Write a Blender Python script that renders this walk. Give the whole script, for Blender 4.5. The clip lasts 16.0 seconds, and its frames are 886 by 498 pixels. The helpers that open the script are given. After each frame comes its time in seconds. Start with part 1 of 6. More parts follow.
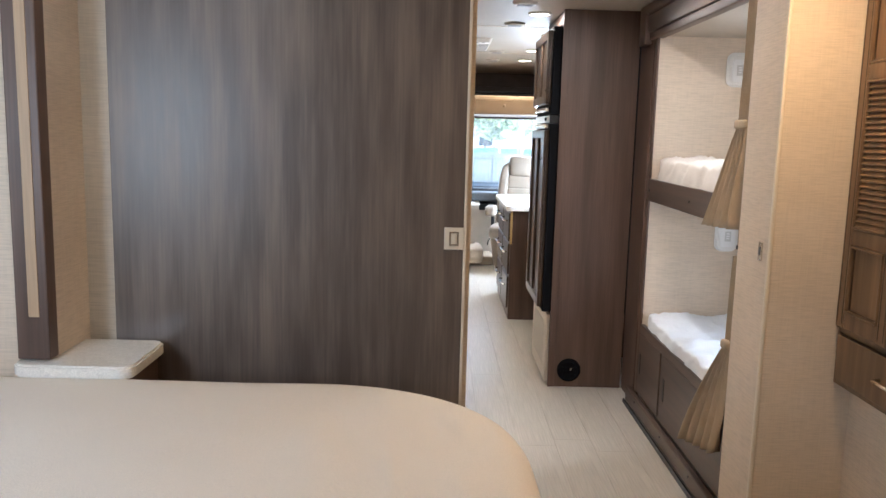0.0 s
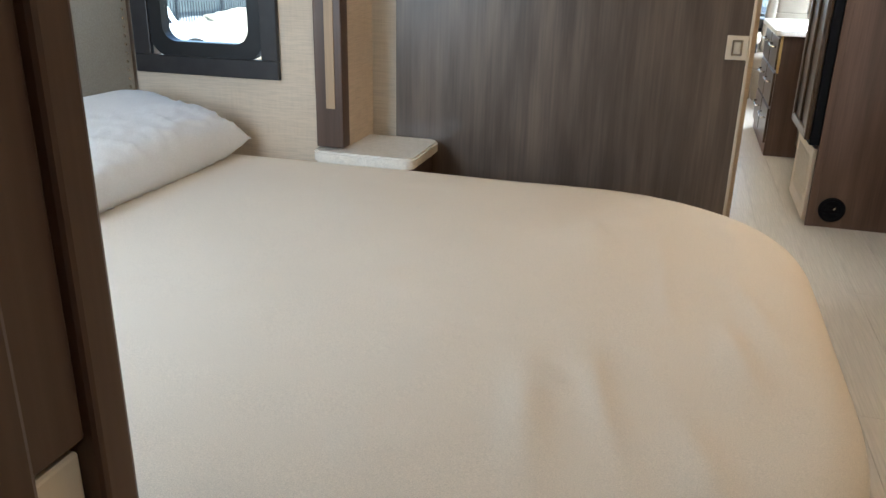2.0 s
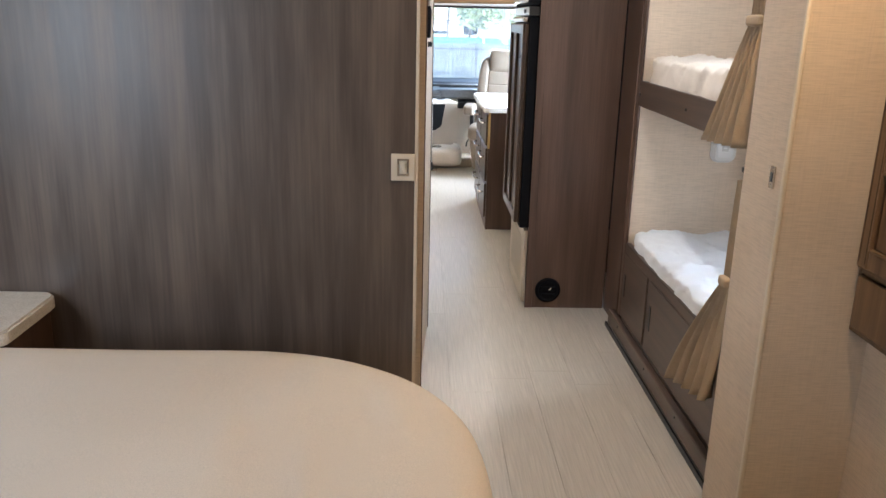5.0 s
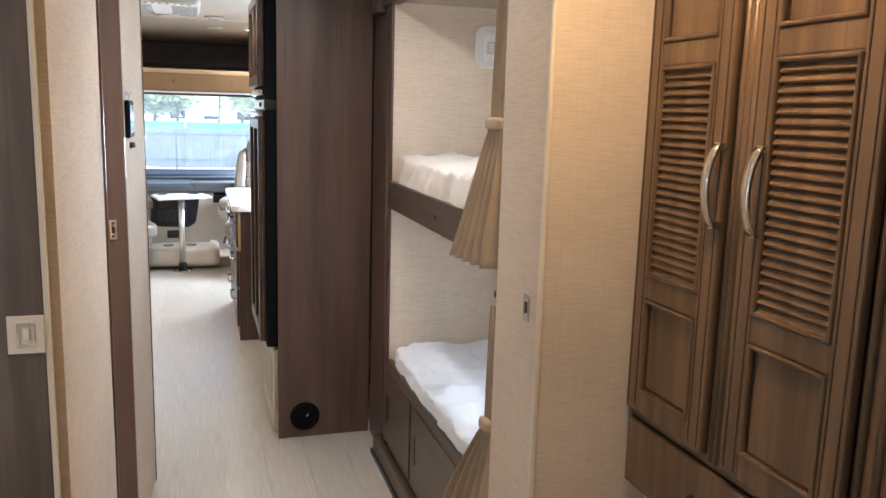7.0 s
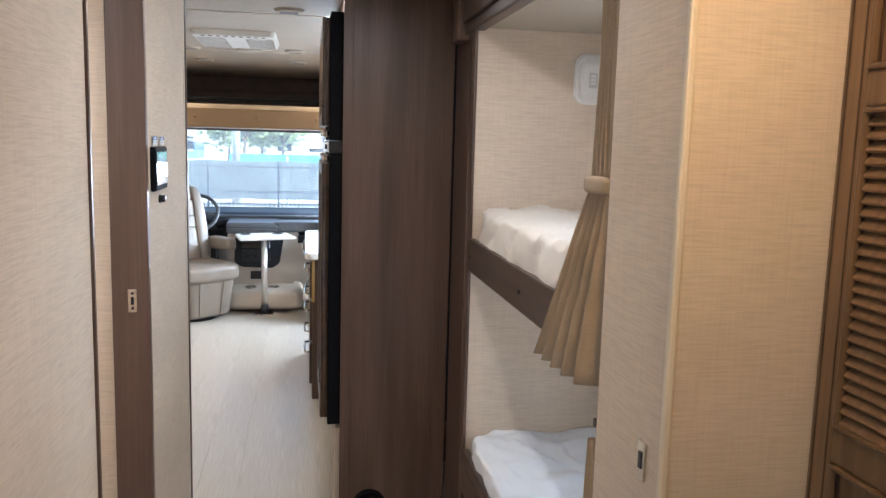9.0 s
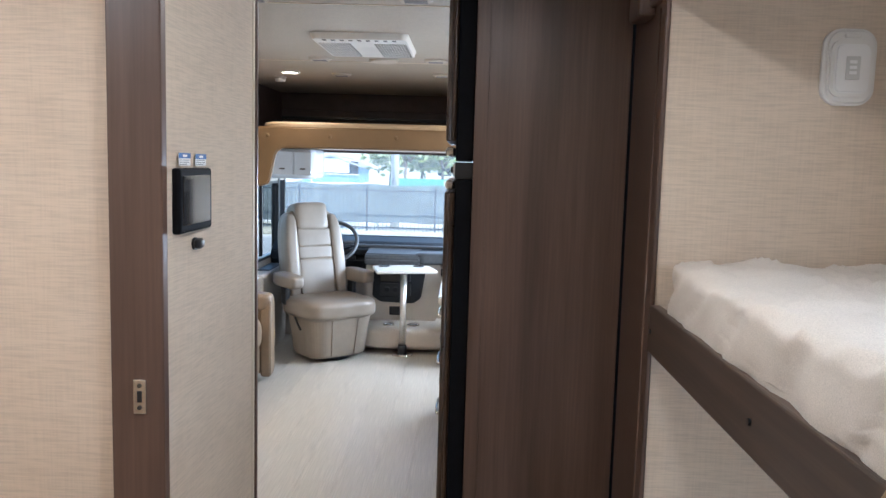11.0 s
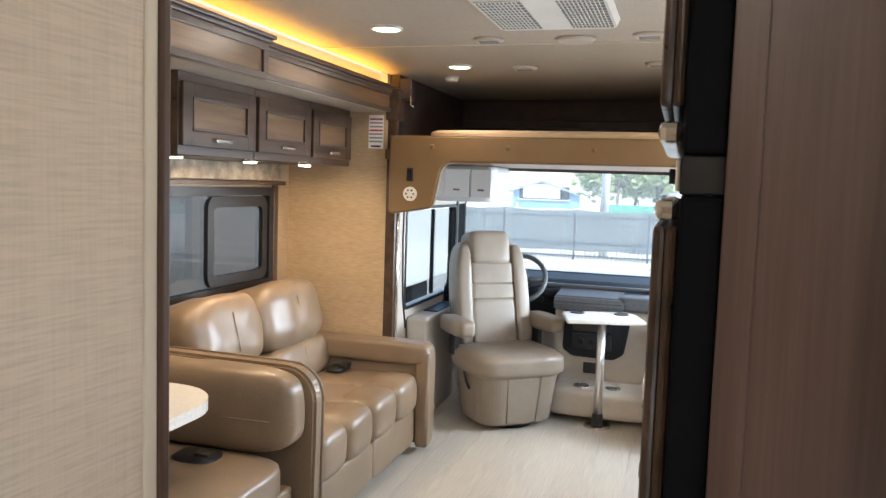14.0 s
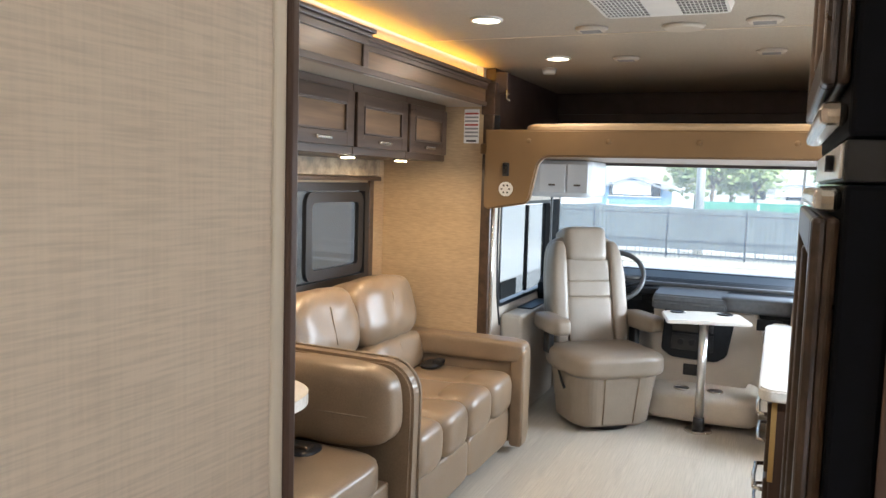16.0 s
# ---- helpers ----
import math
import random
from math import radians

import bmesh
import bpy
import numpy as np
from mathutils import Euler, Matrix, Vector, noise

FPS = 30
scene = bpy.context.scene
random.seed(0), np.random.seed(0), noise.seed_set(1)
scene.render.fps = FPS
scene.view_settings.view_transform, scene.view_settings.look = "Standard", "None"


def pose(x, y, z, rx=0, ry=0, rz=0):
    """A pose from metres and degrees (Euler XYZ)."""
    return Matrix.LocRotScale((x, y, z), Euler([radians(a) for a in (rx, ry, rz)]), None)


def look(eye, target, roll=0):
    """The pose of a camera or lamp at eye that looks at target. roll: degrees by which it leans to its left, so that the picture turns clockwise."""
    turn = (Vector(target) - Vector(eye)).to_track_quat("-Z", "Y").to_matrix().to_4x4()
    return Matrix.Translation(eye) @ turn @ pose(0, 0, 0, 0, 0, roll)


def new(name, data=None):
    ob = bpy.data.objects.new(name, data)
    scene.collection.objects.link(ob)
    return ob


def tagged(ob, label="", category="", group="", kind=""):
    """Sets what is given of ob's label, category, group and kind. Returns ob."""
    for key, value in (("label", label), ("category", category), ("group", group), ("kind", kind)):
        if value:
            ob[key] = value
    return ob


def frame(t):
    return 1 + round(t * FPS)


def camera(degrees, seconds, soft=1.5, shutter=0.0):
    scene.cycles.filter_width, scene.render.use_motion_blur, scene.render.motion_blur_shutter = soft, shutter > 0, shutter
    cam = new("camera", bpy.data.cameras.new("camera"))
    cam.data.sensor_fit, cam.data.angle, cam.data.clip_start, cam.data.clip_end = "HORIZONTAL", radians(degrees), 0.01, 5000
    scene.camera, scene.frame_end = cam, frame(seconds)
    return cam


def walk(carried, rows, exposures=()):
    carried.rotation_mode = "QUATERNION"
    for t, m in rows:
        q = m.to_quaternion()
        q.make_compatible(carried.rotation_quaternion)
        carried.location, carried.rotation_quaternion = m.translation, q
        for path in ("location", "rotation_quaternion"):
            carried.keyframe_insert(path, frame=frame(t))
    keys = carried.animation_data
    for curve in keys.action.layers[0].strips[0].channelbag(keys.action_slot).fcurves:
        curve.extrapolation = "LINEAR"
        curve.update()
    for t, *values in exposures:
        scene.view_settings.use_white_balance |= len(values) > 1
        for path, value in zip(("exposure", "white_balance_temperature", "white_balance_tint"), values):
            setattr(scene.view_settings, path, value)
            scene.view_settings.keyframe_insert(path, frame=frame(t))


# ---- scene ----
cam = camera(58.4, 16.0)
PATH = [
    (0, (-0.009, 0.112, 1.445), (0.006, 2.091, 1.155), 1.5),
    (0.5, (-0.07, 0.071, 1.406), (-0.239, 2.019, 0.984), 1.6),
    (1, (-0.121, 0.039, 1.375), (-0.447, 1.936, 0.833), 1.5),
    (1.5, (-0.12, 0.018, 1.357), (-0.563, 1.862, 0.721), 1.3),
    (2, (-0.106, 0.034, 1.373), (-0.625, 1.833, 0.669), 1.2),
    (2.5, (-0.068, 0.07, 1.399), (-0.631, 1.842, 0.66), 1.1),
    (3, (-0.018, 0.12, 1.419), (-0.579, 1.888, 0.673), 0.9),
    (3.5, (0.032, 0.169, 1.441), (-0.478, 1.959, 0.709), 0.9),
    (4, (0.059, 0.247, 1.457), (-0.328, 2.085, 0.769), 1.0),
    (4.5, (0.067, 0.383, 1.473), (-0.119, 2.273, 0.846), 1.3),
    (5, (0.085, 0.539, 1.477), (0.142, 2.461, 0.925), 1.4),
    (5.2, (0.095, 0.596, 1.486), (0.254, 2.519, 0.958), 1.9),
    (7.3, (0.394, 1.057, 1.533), (0.985, 2.941, 1.214), 1.5),
    (7.5, (0.445, 1.091, 1.542), (1.017, 2.983, 1.233), 1.5),
    (8, (0.503, 1.176, 1.552), (1.01, 3.09, 1.265), 1.6),
    (8.5, (0.505, 1.329, 1.556), (0.934, 3.263, 1.285), 1.6),
    (8.7, (0.503, 1.402, 1.569), (0.9, 3.344, 1.298), 1.6),
    (10.8, (0.646, 2.26, 1.549), (0.631, 4.248, 1.331), 1.6),
    (11, (0.632, 2.346, 1.557), (0.581, 4.334, 1.341), 1.6),
    (11.5, (0.604, 2.58, 1.542), (0.459, 4.564, 1.335), 1.7),
    (12, (0.591, 2.83, 1.56), (0.351, 4.806, 1.361), 1.7),
    (12.5, (0.556, 3.072, 1.544), (0.229, 5.035, 1.351), 1.7),
    (13, (0.544, 3.287, 1.548), (0.133, 5.235, 1.359), 1.7),
    (13.5, (0.576, 3.486, 1.527), (0.08, 5.416, 1.354), 1.9),
    (14, (0.607, 3.601, 1.519), (0.035, 5.51, 1.352), 1.9),
    (14.5, (0.566, 3.609, 1.512), (-0.065, 5.5, 1.35), 1.9),
    (15, (0.546, 3.62, 1.516), (-0.14, 5.491, 1.347), 1.8),
    (15.5, (0.556, 3.626, 1.513), (-0.182, 5.477, 1.341), 1.8),
    (16, (0.542, 3.639, 1.508), (-0.234, 5.473, 1.326), 1.7),
]
EXPOSURES = [(0.0, 2.4, 5550, 10), (1.0, 2.2, 5680, 9), (1.5, 2.3, 5720, 6), (2.5, 2.14, 5680, 4), (3.5, 1.92, 5750, 4), (4.0, 1.93, 5780, 4), (5.0, 2.26, 5650, 10), (8.0, 2.12, 5600, 10), (11.0, 1.75, 5400, 10), (13.0, 1.75, 6000, 10), (16.0, 1.62, 6050, 10)]
walk(cam, [(t, look(eye, target, roll)) for t, eye, target, roll in PATH], EXPOSURES)

# ---- world and sun ----
SUN_ELEVATION, SUN_TURN = 52.0, 140.0
world = bpy.data.worlds.new("daylight")
scene.world = world
world.use_nodes = True
wn, wl = world.node_tree.nodes, world.node_tree.links
sky = wn.new("ShaderNodeTexSky")
sky.sky_type, sky.sun_disc = "NISHITA", False
sky.sun_elevation, sky.sun_rotation = radians(SUN_ELEVATION), radians(SUN_TURN)
wl.new(sky.outputs[0], wn["Background"].inputs[0])
wn["Background"].inputs[1].default_value = 0.135
sun = new("sun", bpy.data.lights.new("sun", "SUN"))
sun.data.energy, sun.data.angle, sun.data.color = 3.6, radians(0.5), (1.0, 0.95, 0.87)
sun.matrix_basis = look((0, 0, 30), Vector((0, 0, 30)) - Vector((
    math.sin(radians(SUN_TURN)) * math.cos(radians(SUN_ELEVATION)),
    math.cos(radians(SUN_TURN)) * math.cos(radians(SUN_ELEVATION)),
    math.sin(radians(SUN_ELEVATION)))))




def window_light(name, place, towards, width, height, watts, colour=(0.86, 0.94, 1.0)):
    """Daylight entering through a window opening."""
    L = bpy.data.lights.new(name, "AREA")
    L.shape, L.size, L.size_y, L.energy, L.color = "RECTANGLE", width, height, watts, colour
    new(name, L).matrix_basis = look(place, towards)


window_light("rear_slide_window_light", (-1.495, 0.28, 1.43), (-1.495, 2.0, 1.43), 0.38, 0.75, 3.6)
window_light("kitchen_window_light", (1.33, 6.2, 1.33), (0.1, 6.4, 0.0), 1.6, 0.50, 8.0)
# Unseen window; this lamp is stronger to stand in for the windscreen's daylight.
window_light("passenger_window_fill_light", (1.335, 8.9, 1.12), (0.5, 8.4, 0.0), 1.5, 0.58, 50.0)

# ---- materials ----
def mat(name, a, b=None, scale=(8, 8, 8), rough=0.5, metal=0.0, bump=0.0, detail=4.0, fine=None, vary=0.0,
        emit=None, strength=0.0, coat=0.0, rough_var=0.0, weave=0.0, dist=0.002, lo=0.35, hi=0.65):
    """A surface of two colours mixed by stretched noise, with fine grain, bump and a little gloss variation."""
    m = bpy.data.materials.new(name)
    m.use_nodes = True
    n, l = m.node_tree.nodes, m.node_tree.links
    bs = n["Principled BSDF"]
    b = b or tuple(c * 0.82 for c in a)
    tc = n.new("ShaderNodeTexCoord")
    mp = n.new("ShaderNodeMapping")
    mp.inputs["Scale"].default_value = scale
    l.new(tc.outputs["Object"], mp.inputs[0])
    nz = n.new("ShaderNodeTexNoise")
    nz.inputs["Scale"].default_value, nz.inputs["Detail"].default_value = 1.0, detail
    l.new(mp.outputs[0], nz.inputs["Vector"])
    ramp = n.new("ShaderNodeMapRange")
    ramp.inputs[1].default_value, ramp.inputs[2].default_value = lo, hi
    l.new(nz.outputs["Fac"], ramp.inputs[0])
    mix = n.new("ShaderNodeMix")
    mix.data_type = "RGBA"
    mix.inputs[6].default_value, mix.inputs[7].default_value = (*b, 1), (*a, 1)
    l.new(ramp.outputs[0], mix.inputs[0])
    colour, height = mix.outputs[2], nz.outputs["Fac"]
    if fine:
        mp2 = n.new("ShaderNodeMapping")
        mp2.inputs["Scale"].default_value = fine
        l.new(tc.outputs["Object"], mp2.inputs[0])
        nz2 = n.new("ShaderNodeTexNoise")
        nz2.inputs["Scale"].default_value, nz2.inputs["Detail"].default_value = 1.0, 3.0
        l.new(mp2.outputs[0], nz2.inputs["Vector"])
        r2 = n.new("ShaderNodeMapRange")
        r2.inputs[1].default_value, r2.inputs[2].default_value = 0.3, 0.7
        r2.inputs[3].default_value, r2.inputs[4].default_value = 0.86, 1.10
        l.new(nz2.outputs["Fac"], r2.inputs[0])
        mul = n.new("ShaderNodeMix")
        mul.data_type, mul.blend_type = "RGBA", "MULTIPLY"
        mul.inputs[0].default_value = 1.0
        l.new(colour, mul.inputs[6])
        l.new(r2.outputs[0], mul.inputs[7])
        colour, height = mul.outputs[2], nz2.outputs["Fac"]
    if weave:
        nzs = []
        for sc in ((weave * 0.05, weave * 0.05, weave), (weave * 0.8, weave * 0.8, weave * 0.03)):
            mp3 = n.new("ShaderNodeMapping")
            mp3.inputs["Scale"].default_value = sc
            l.new(tc.outputs["Object"], mp3.inputs[0])
            nz3 = n.new("ShaderNodeTexNoise")
            nz3.inputs["Scale"].default_value, nz3.inputs["Detail"].default_value = 1.0, 5.0
            l.new(mp3.outputs[0], nz3.inputs["Vector"])
            nzs.append(nz3)
        add = n.new("ShaderNodeMix")
        add.inputs[0].default_value = 0.30
        l.new(nzs[0].outputs["Fac"], add.inputs[2])
        l.new(nzs[1].outputs["Fac"], add.inputs[3])
        r3 = n.new("ShaderNodeMapRange")
        r3.inputs[1].default_value, r3.inputs[2].default_value = 0.36, 0.58
        r3.inputs[3].default_value, r3.inputs[4].default_value = 0.88, 1.05
        l.new(add.outputs[0], r3.inputs[0])
        mul = n.new("ShaderNodeMix")
        mul.data_type, mul.blend_type = "RGBA", "MULTIPLY"
        mul.inputs[0].default_value = 1.0
        l.new(colour, mul.inputs[6])
        l.new(r3.outputs[0], mul.inputs[7])
        colour, height = mul.outputs[2], add.outputs[0]
    if vary:
        oi = n.new("ShaderNodeObjectInfo")
        rv = n.new("ShaderNodeMapRange")
        rv.inputs[3].default_value, rv.inputs[4].default_value = 1 - vary, 1 + vary
        l.new(oi.outputs["Random"], rv.inputs[0])
        mul = n.new("ShaderNodeMix")
        mul.data_type, mul.blend_type = "RGBA", "MULTIPLY"
        mul.inputs[0].default_value = 1.0
        l.new(colour, mul.inputs[6])
        l.new(rv.outputs[0], mul.inputs[7])
        colour = mul.outputs[2]
    l.new(colour, bs.inputs["Base Color"])
    bs.inputs["Metallic"].default_value = metal
    bs.inputs["Roughness"].default_value = rough
    if rough_var:
        rr = n.new("ShaderNodeMapRange")
        rr.inputs[3].default_value, rr.inputs[4].default_value = rough - rough_var, rough + rough_var
        l.new(nz.outputs["Fac"], rr.inputs[0])
        l.new(rr.outputs[0], bs.inputs["Roughness"])
    bs.inputs["Coat Weight"].default_value = coat
    if bump:
        bp = n.new("ShaderNodeBump")
        bp.inputs["Strength"].default_value, bp.inputs["Distance"].default_value = bump, dist
        l.new(height, bp.inputs["Height"])
        l.new(bp.outputs[0], bs.inputs["Normal"])
    if emit:
        bs.inputs["Emission Color"].default_value = (*emit, 1)
        bs.inputs["Emission Strength"].default_value = strength
    return m


def glass(name, tint=(1, 1, 1), gloss=0.06):
    """A thin clear pane: it lets light straight through and mirrors a little."""
    m = bpy.data.materials.new(name)
    m.use_nodes = True
    n, l = m.node_tree.nodes, m.node_tree.links
    tr, gl, mx = n.new("ShaderNodeBsdfTransparent"), n.new("ShaderNodeBsdfGlossy"), n.new("ShaderNodeMixShader")
    tr.inputs[0].default_value = (*tint, 1)
    gl.inputs["Roughness"].default_value = 0.02
    mx.inputs[0].default_value = gloss
    l.new(tr.outputs[0], mx.inputs[1])
    l.new(gl.outputs[0], mx.inputs[2])
    l.new(mx.outputs[0], n["Material Output"].inputs["Surface"])
    return m


WOOD = mat("dark_wood", (0.132, 0.082, 0.061), (0.078, 0.048, 0.036), (13, 13, 0.9), 0.36, bump=0.05, detail=7, fine=(140, 140, 4.0), rough_var=0.06)
WOOD.node_tree.nodes["Principled BSDF"].inputs["Specular IOR Level"].default_value = 0.45
DARKCASE = mat("black_stained_wood", (0.026, 0.024, 0.026), (0.018, 0.016, 0.018), (26, 1.1, 26), 0.4, bump=0.05)
# Greyer wood; its lighter base also stands in for the windows' cool sheen.
DOORWOOD = mat("sliding_door_wood", (0.168, 0.126, 0.098), (0.088, 0.066, 0.052), (20, 20, 2.2), 0.38, bump=0.06, detail=9, fine=(150, 150, 4.0), rough_var=0.06, lo=0.36, hi=0.66)
WOOD_H = mat("dark_wood_along", (0.105, 0.072, 0.055), (0.058, 0.040, 0.031), (26, 1.1, 26), 0.38, bump=0.05, fine=(160, 3.0, 160), rough_var=0.06)
GLAZED = mat("glazed_wood", (0.19, 0.12, 0.066), (0.102, 0.064, 0.036), (22, 22, 1.4), 0.34, bump=0.06, fine=(120, 120, 4), rough_var=0.06)
CABINET = mat("cabinet_wood", (0.085, 0.052, 0.033), (0.045, 0.028, 0.019), (20, 2.0, 20), 0.30, bump=0.06, fine=(110, 4, 110), rough_var=0.06)
CABPANEL = mat("cabinet_panel_wood", (0.185, 0.112, 0.060), (0.115, 0.069, 0.036), (20, 2.0, 20), 0.32, bump=0.06, fine=(110, 4, 110), rough_var=0.06)
TANWALL = mat("tan_slide_wall_vinyl", (0.49, 0.36, 0.22), (0.455, 0.333, 0.203), (2.5, 2.5, 9), 0.5, bump=0.04, fine=(20, 20, 160))
CLOTH = mat("grasscloth", (0.645, 0.54, 0.425), (0.595, 0.495, 0.385), (3, 3, 5), 0.75, bump=0.10, weave=340.0, dist=0.0012)
PLAIN = mat("beige_wall_vinyl", (0.60, 0.53, 0.43), (0.57, 0.50, 0.40), (4, 4, 4), 0.6, bump=0.05, weave=300.0, dist=0.0008)
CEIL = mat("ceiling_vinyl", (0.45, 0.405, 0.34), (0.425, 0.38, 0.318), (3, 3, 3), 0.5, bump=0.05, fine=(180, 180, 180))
VENTPLASTIC = mat("beige_vent_plastic", (0.56, 0.51, 0.44), (0.52, 0.475, 0.41), (6, 6, 6), 0.4)
WHITE = mat("white_plastic", (0.78, 0.77, 0.74), (0.72, 0.71, 0.68), (6, 6, 6), 0.38)
LAMINATE = mat("solid_surface_top", (0.80, 0.77, 0.71), (0.74, 0.71, 0.65), (60, 60, 60), 0.25, fine=(300, 300, 300))
PLANK = mat("vinyl_plank", (0.53, 0.495, 0.435), (0.508, 0.472, 0.412), (22, 1.3, 22), 0.33, bump=0.02, fine=(150, 5, 150), vary=0.025, lo=0.25, hi=0.75)
PLANK.node_tree.nodes["Principled BSDF"].inputs["Specular IOR Level"].default_value = 0.85
GROUT = mat("floor_joint", (0.485, 0.45, 0.39), (0.46, 0.425, 0.365), rough=0.5)
BLACK = mat("black_plastic", (0.014, 0.015, 0.018), (0.010, 0.011, 0.013), (30, 30, 30), 0.35, bump=0.03)
GLOSSBLACK = mat("black_glass", (0.008, 0.008, 0.010), (0.006, 0.006, 0.007), rough=0.06, coat=0.5)
FRIDGE_BLACK = mat("fridge_side", (0.005, 0.0055, 0.008), (0.004, 0.0045, 0.006), (40, 40, 40), 0.7, bump=0.05)
FRIDGE_BLACK.node_tree.nodes["Principled BSDF"].inputs["Specular IOR Level"].default_value = 0.12
DARKGREY = mat("dash_vinyl", (0.020, 0.022, 0.026), (0.015, 0.017, 0.020), (60, 60, 60), 0.5, bump=0.12, fine=(400, 400, 400))
DARKGREY.node_tree.nodes["Principled BSDF"].inputs["Specular IOR Level"].default_value = 0.2
RIMGREY = mat("grey_wheel_leather", (0.085, 0.09, 0.097), (0.065, 0.07, 0.076), (40, 40, 40), 0.45, bump=0.1)
STAINLESS = mat("polished_pole", (0.92, 0.92, 0.92), (0.86, 0.86, 0.86), (30, 30, 1), 0.3, metal=1.0)
CHROME = mat("brushed_nickel", (0.78, 0.74, 0.68), (0.70, 0.66, 0.60), (90, 90, 90), 0.24, metal=1.0)
BRONZE = mat("dark_metal", (0.16, 0.15, 0.14), (0.12, 0.11, 0.10), (50, 50, 50), 0.35, metal=1.0)
LEATHER = mat("beige_leather", (0.272, 0.227, 0.180), (0.235, 0.195, 0.154), (6, 6, 6), 0.38, bump=0.10, fine=(260, 260, 260), rough_var=0.05)
SOFA = mat("tan_leather", (0.25, 0.178, 0.115), (0.205, 0.145, 0.092), (5, 5, 5), 0.34, bump=0.10, fine=(240, 240, 240), rough_var=0.06)
PIPING = mat("seat_piping", (0.24, 0.18, 0.125), (0.20, 0.15, 0.10), (40, 40, 40), 0.5)
SPREAD = mat("cotton_bedspread", (0.80, 0.73, 0.645), (0.785, 0.715, 0.63), (5, 5, 5), 0.85, bump=0.04, fine=(600, 600, 600), dist=0.0006)
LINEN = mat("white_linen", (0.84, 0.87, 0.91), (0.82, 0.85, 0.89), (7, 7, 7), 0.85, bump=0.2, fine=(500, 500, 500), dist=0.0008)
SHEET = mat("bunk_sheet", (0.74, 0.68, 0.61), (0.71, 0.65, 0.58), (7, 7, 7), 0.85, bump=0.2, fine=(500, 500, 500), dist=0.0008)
CURTAIN = mat("tan_curtain_fabric", (0.43, 0.33, 0.225), (0.37, 0.285, 0.19), (10, 10, 10), 0.8, bump=0.15, fine=(500, 500, 500), dist=0.0006)
HEADBOARD = mat("grey_vinyl_headboard", (0.36, 0.345, 0.30), (0.33, 0.315, 0.275), (6, 6, 6), 0.45, bump=0.08, fine=(250, 250, 250))
LOFTPAD = mat("tan_padded_vinyl", (0.200, 0.118, 0.050), (0.180, 0.106, 0.045), (6, 6, 6), 0.42, bump=0.1, fine=(260, 260, 260))
LOFTDARK = mat("dark_loft_lining", (0.075, 0.054, 0.050), (0.056, 0.040, 0.037), (10, 10, 10), 0.5)
BEIGEPLASTIC = mat("beige_moulded_plastic", (0.56, 0.50, 0.425), (0.52, 0.465, 0.395), (9, 9, 9), 0.5, bump=0.08, fine=(300, 300, 300))
CARPET = mat("tan_doghouse_carpet", (0.42, 0.345, 0.26), (0.36, 0.295, 0.22), (60, 60, 60), 0.9, bump=0.4, fine=(600, 600, 600))
# Bluish cast in the white stands in for skylight on the cab cabinet.
GLOSSWHITE = mat("white_lacquer", (0.72, 0.76, 0.80), (0.70, 0.74, 0.78), rough=0.12, coat=0.3)
TRIMLIGHT = mat("ivory_trim", (0.70, 0.62, 0.50), (0.66, 0.58, 0.46), (5, 5, 5), 0.4)
INSET = mat("tan_inset_strip", (0.42, 0.29, 0.175), (0.36, 0.25, 0.15), (30, 30, 2), 0.45, fine=(150, 150, 5))
PATTERN = mat("mottled_shade_fabric", (0.40, 0.32, 0.22), (0.17, 0.13, 0.09), (14, 14, 14), 0.6, bump=0.1, detail=6, fine=(60, 60, 60))
BLUE = mat("blue_label", (0.03, 0.13, 0.42), rough=0.5)
PAPER = mat("paper_label", (0.82, 0.82, 0.82), (0.79, 0.79, 0.79), rough=0.6)
INK = mat("printed_bar", (0.30, 0.30, 0.32), rough=0.6)
RED = mat("red_print", (0.45, 0.05, 0.03), rough=0.6)
YELLOWWOOD = mat("raw_wood_edge", (0.55, 0.36, 0.13), (0.48, 0.31, 0.11), (40, 40, 4), 0.5)
LAMPLENS = mat("lamp_lens", (0.9, 0.85, 0.75), rough=0.4, emit=(1.0, 0.84, 0.6), strength=5.0)
COVE = mat("cove_led_strip", (0.9, 0.7, 0.3), rough=0.5, emit=(1.0, 0.46, 0.03), strength=5.0)
PUCK = mat("puck_lens", (0.9, 0.85, 0.75), rough=0.4, emit=(1.0, 0.78, 0.45), strength=14.0)
CLEAR = glass("clear_glass", (0.93, 0.97, 0.98), 0.04)
TINTED = glass("tinted_glass", (0.24, 0.245, 0.24), 0.06)
TINTED_LIGHT = glass("lightly_tinted_glass", (0.66, 0.69, 0.69), 0.05)
# Whitish translucent veil mixed into the windscreen to imitate glare haze.
GLARE_GLASS = glass("glare_veil_windscreen_glass", (0.95, 0.98, 0.98), 0.04)
dn_, dl_ = GLARE_GLASS.node_tree.nodes, GLARE_GLASS.node_tree.links
veil, dmix = dn_.new("ShaderNodeBsdfTranslucent"), dn_.new("ShaderNodeMixShader")
veil.inputs[0].default_value = (0.9, 0.92, 0.92, 1)
dmix.inputs[0].default_value = 0.13
dl_.new(dn_["Mix Shader"].outputs[0], dmix.inputs[1])
dl_.new(veil.outputs[0], dmix.inputs[2])
dl_.new(dmix.outputs[0], dn_["Material Output"].inputs["Surface"])
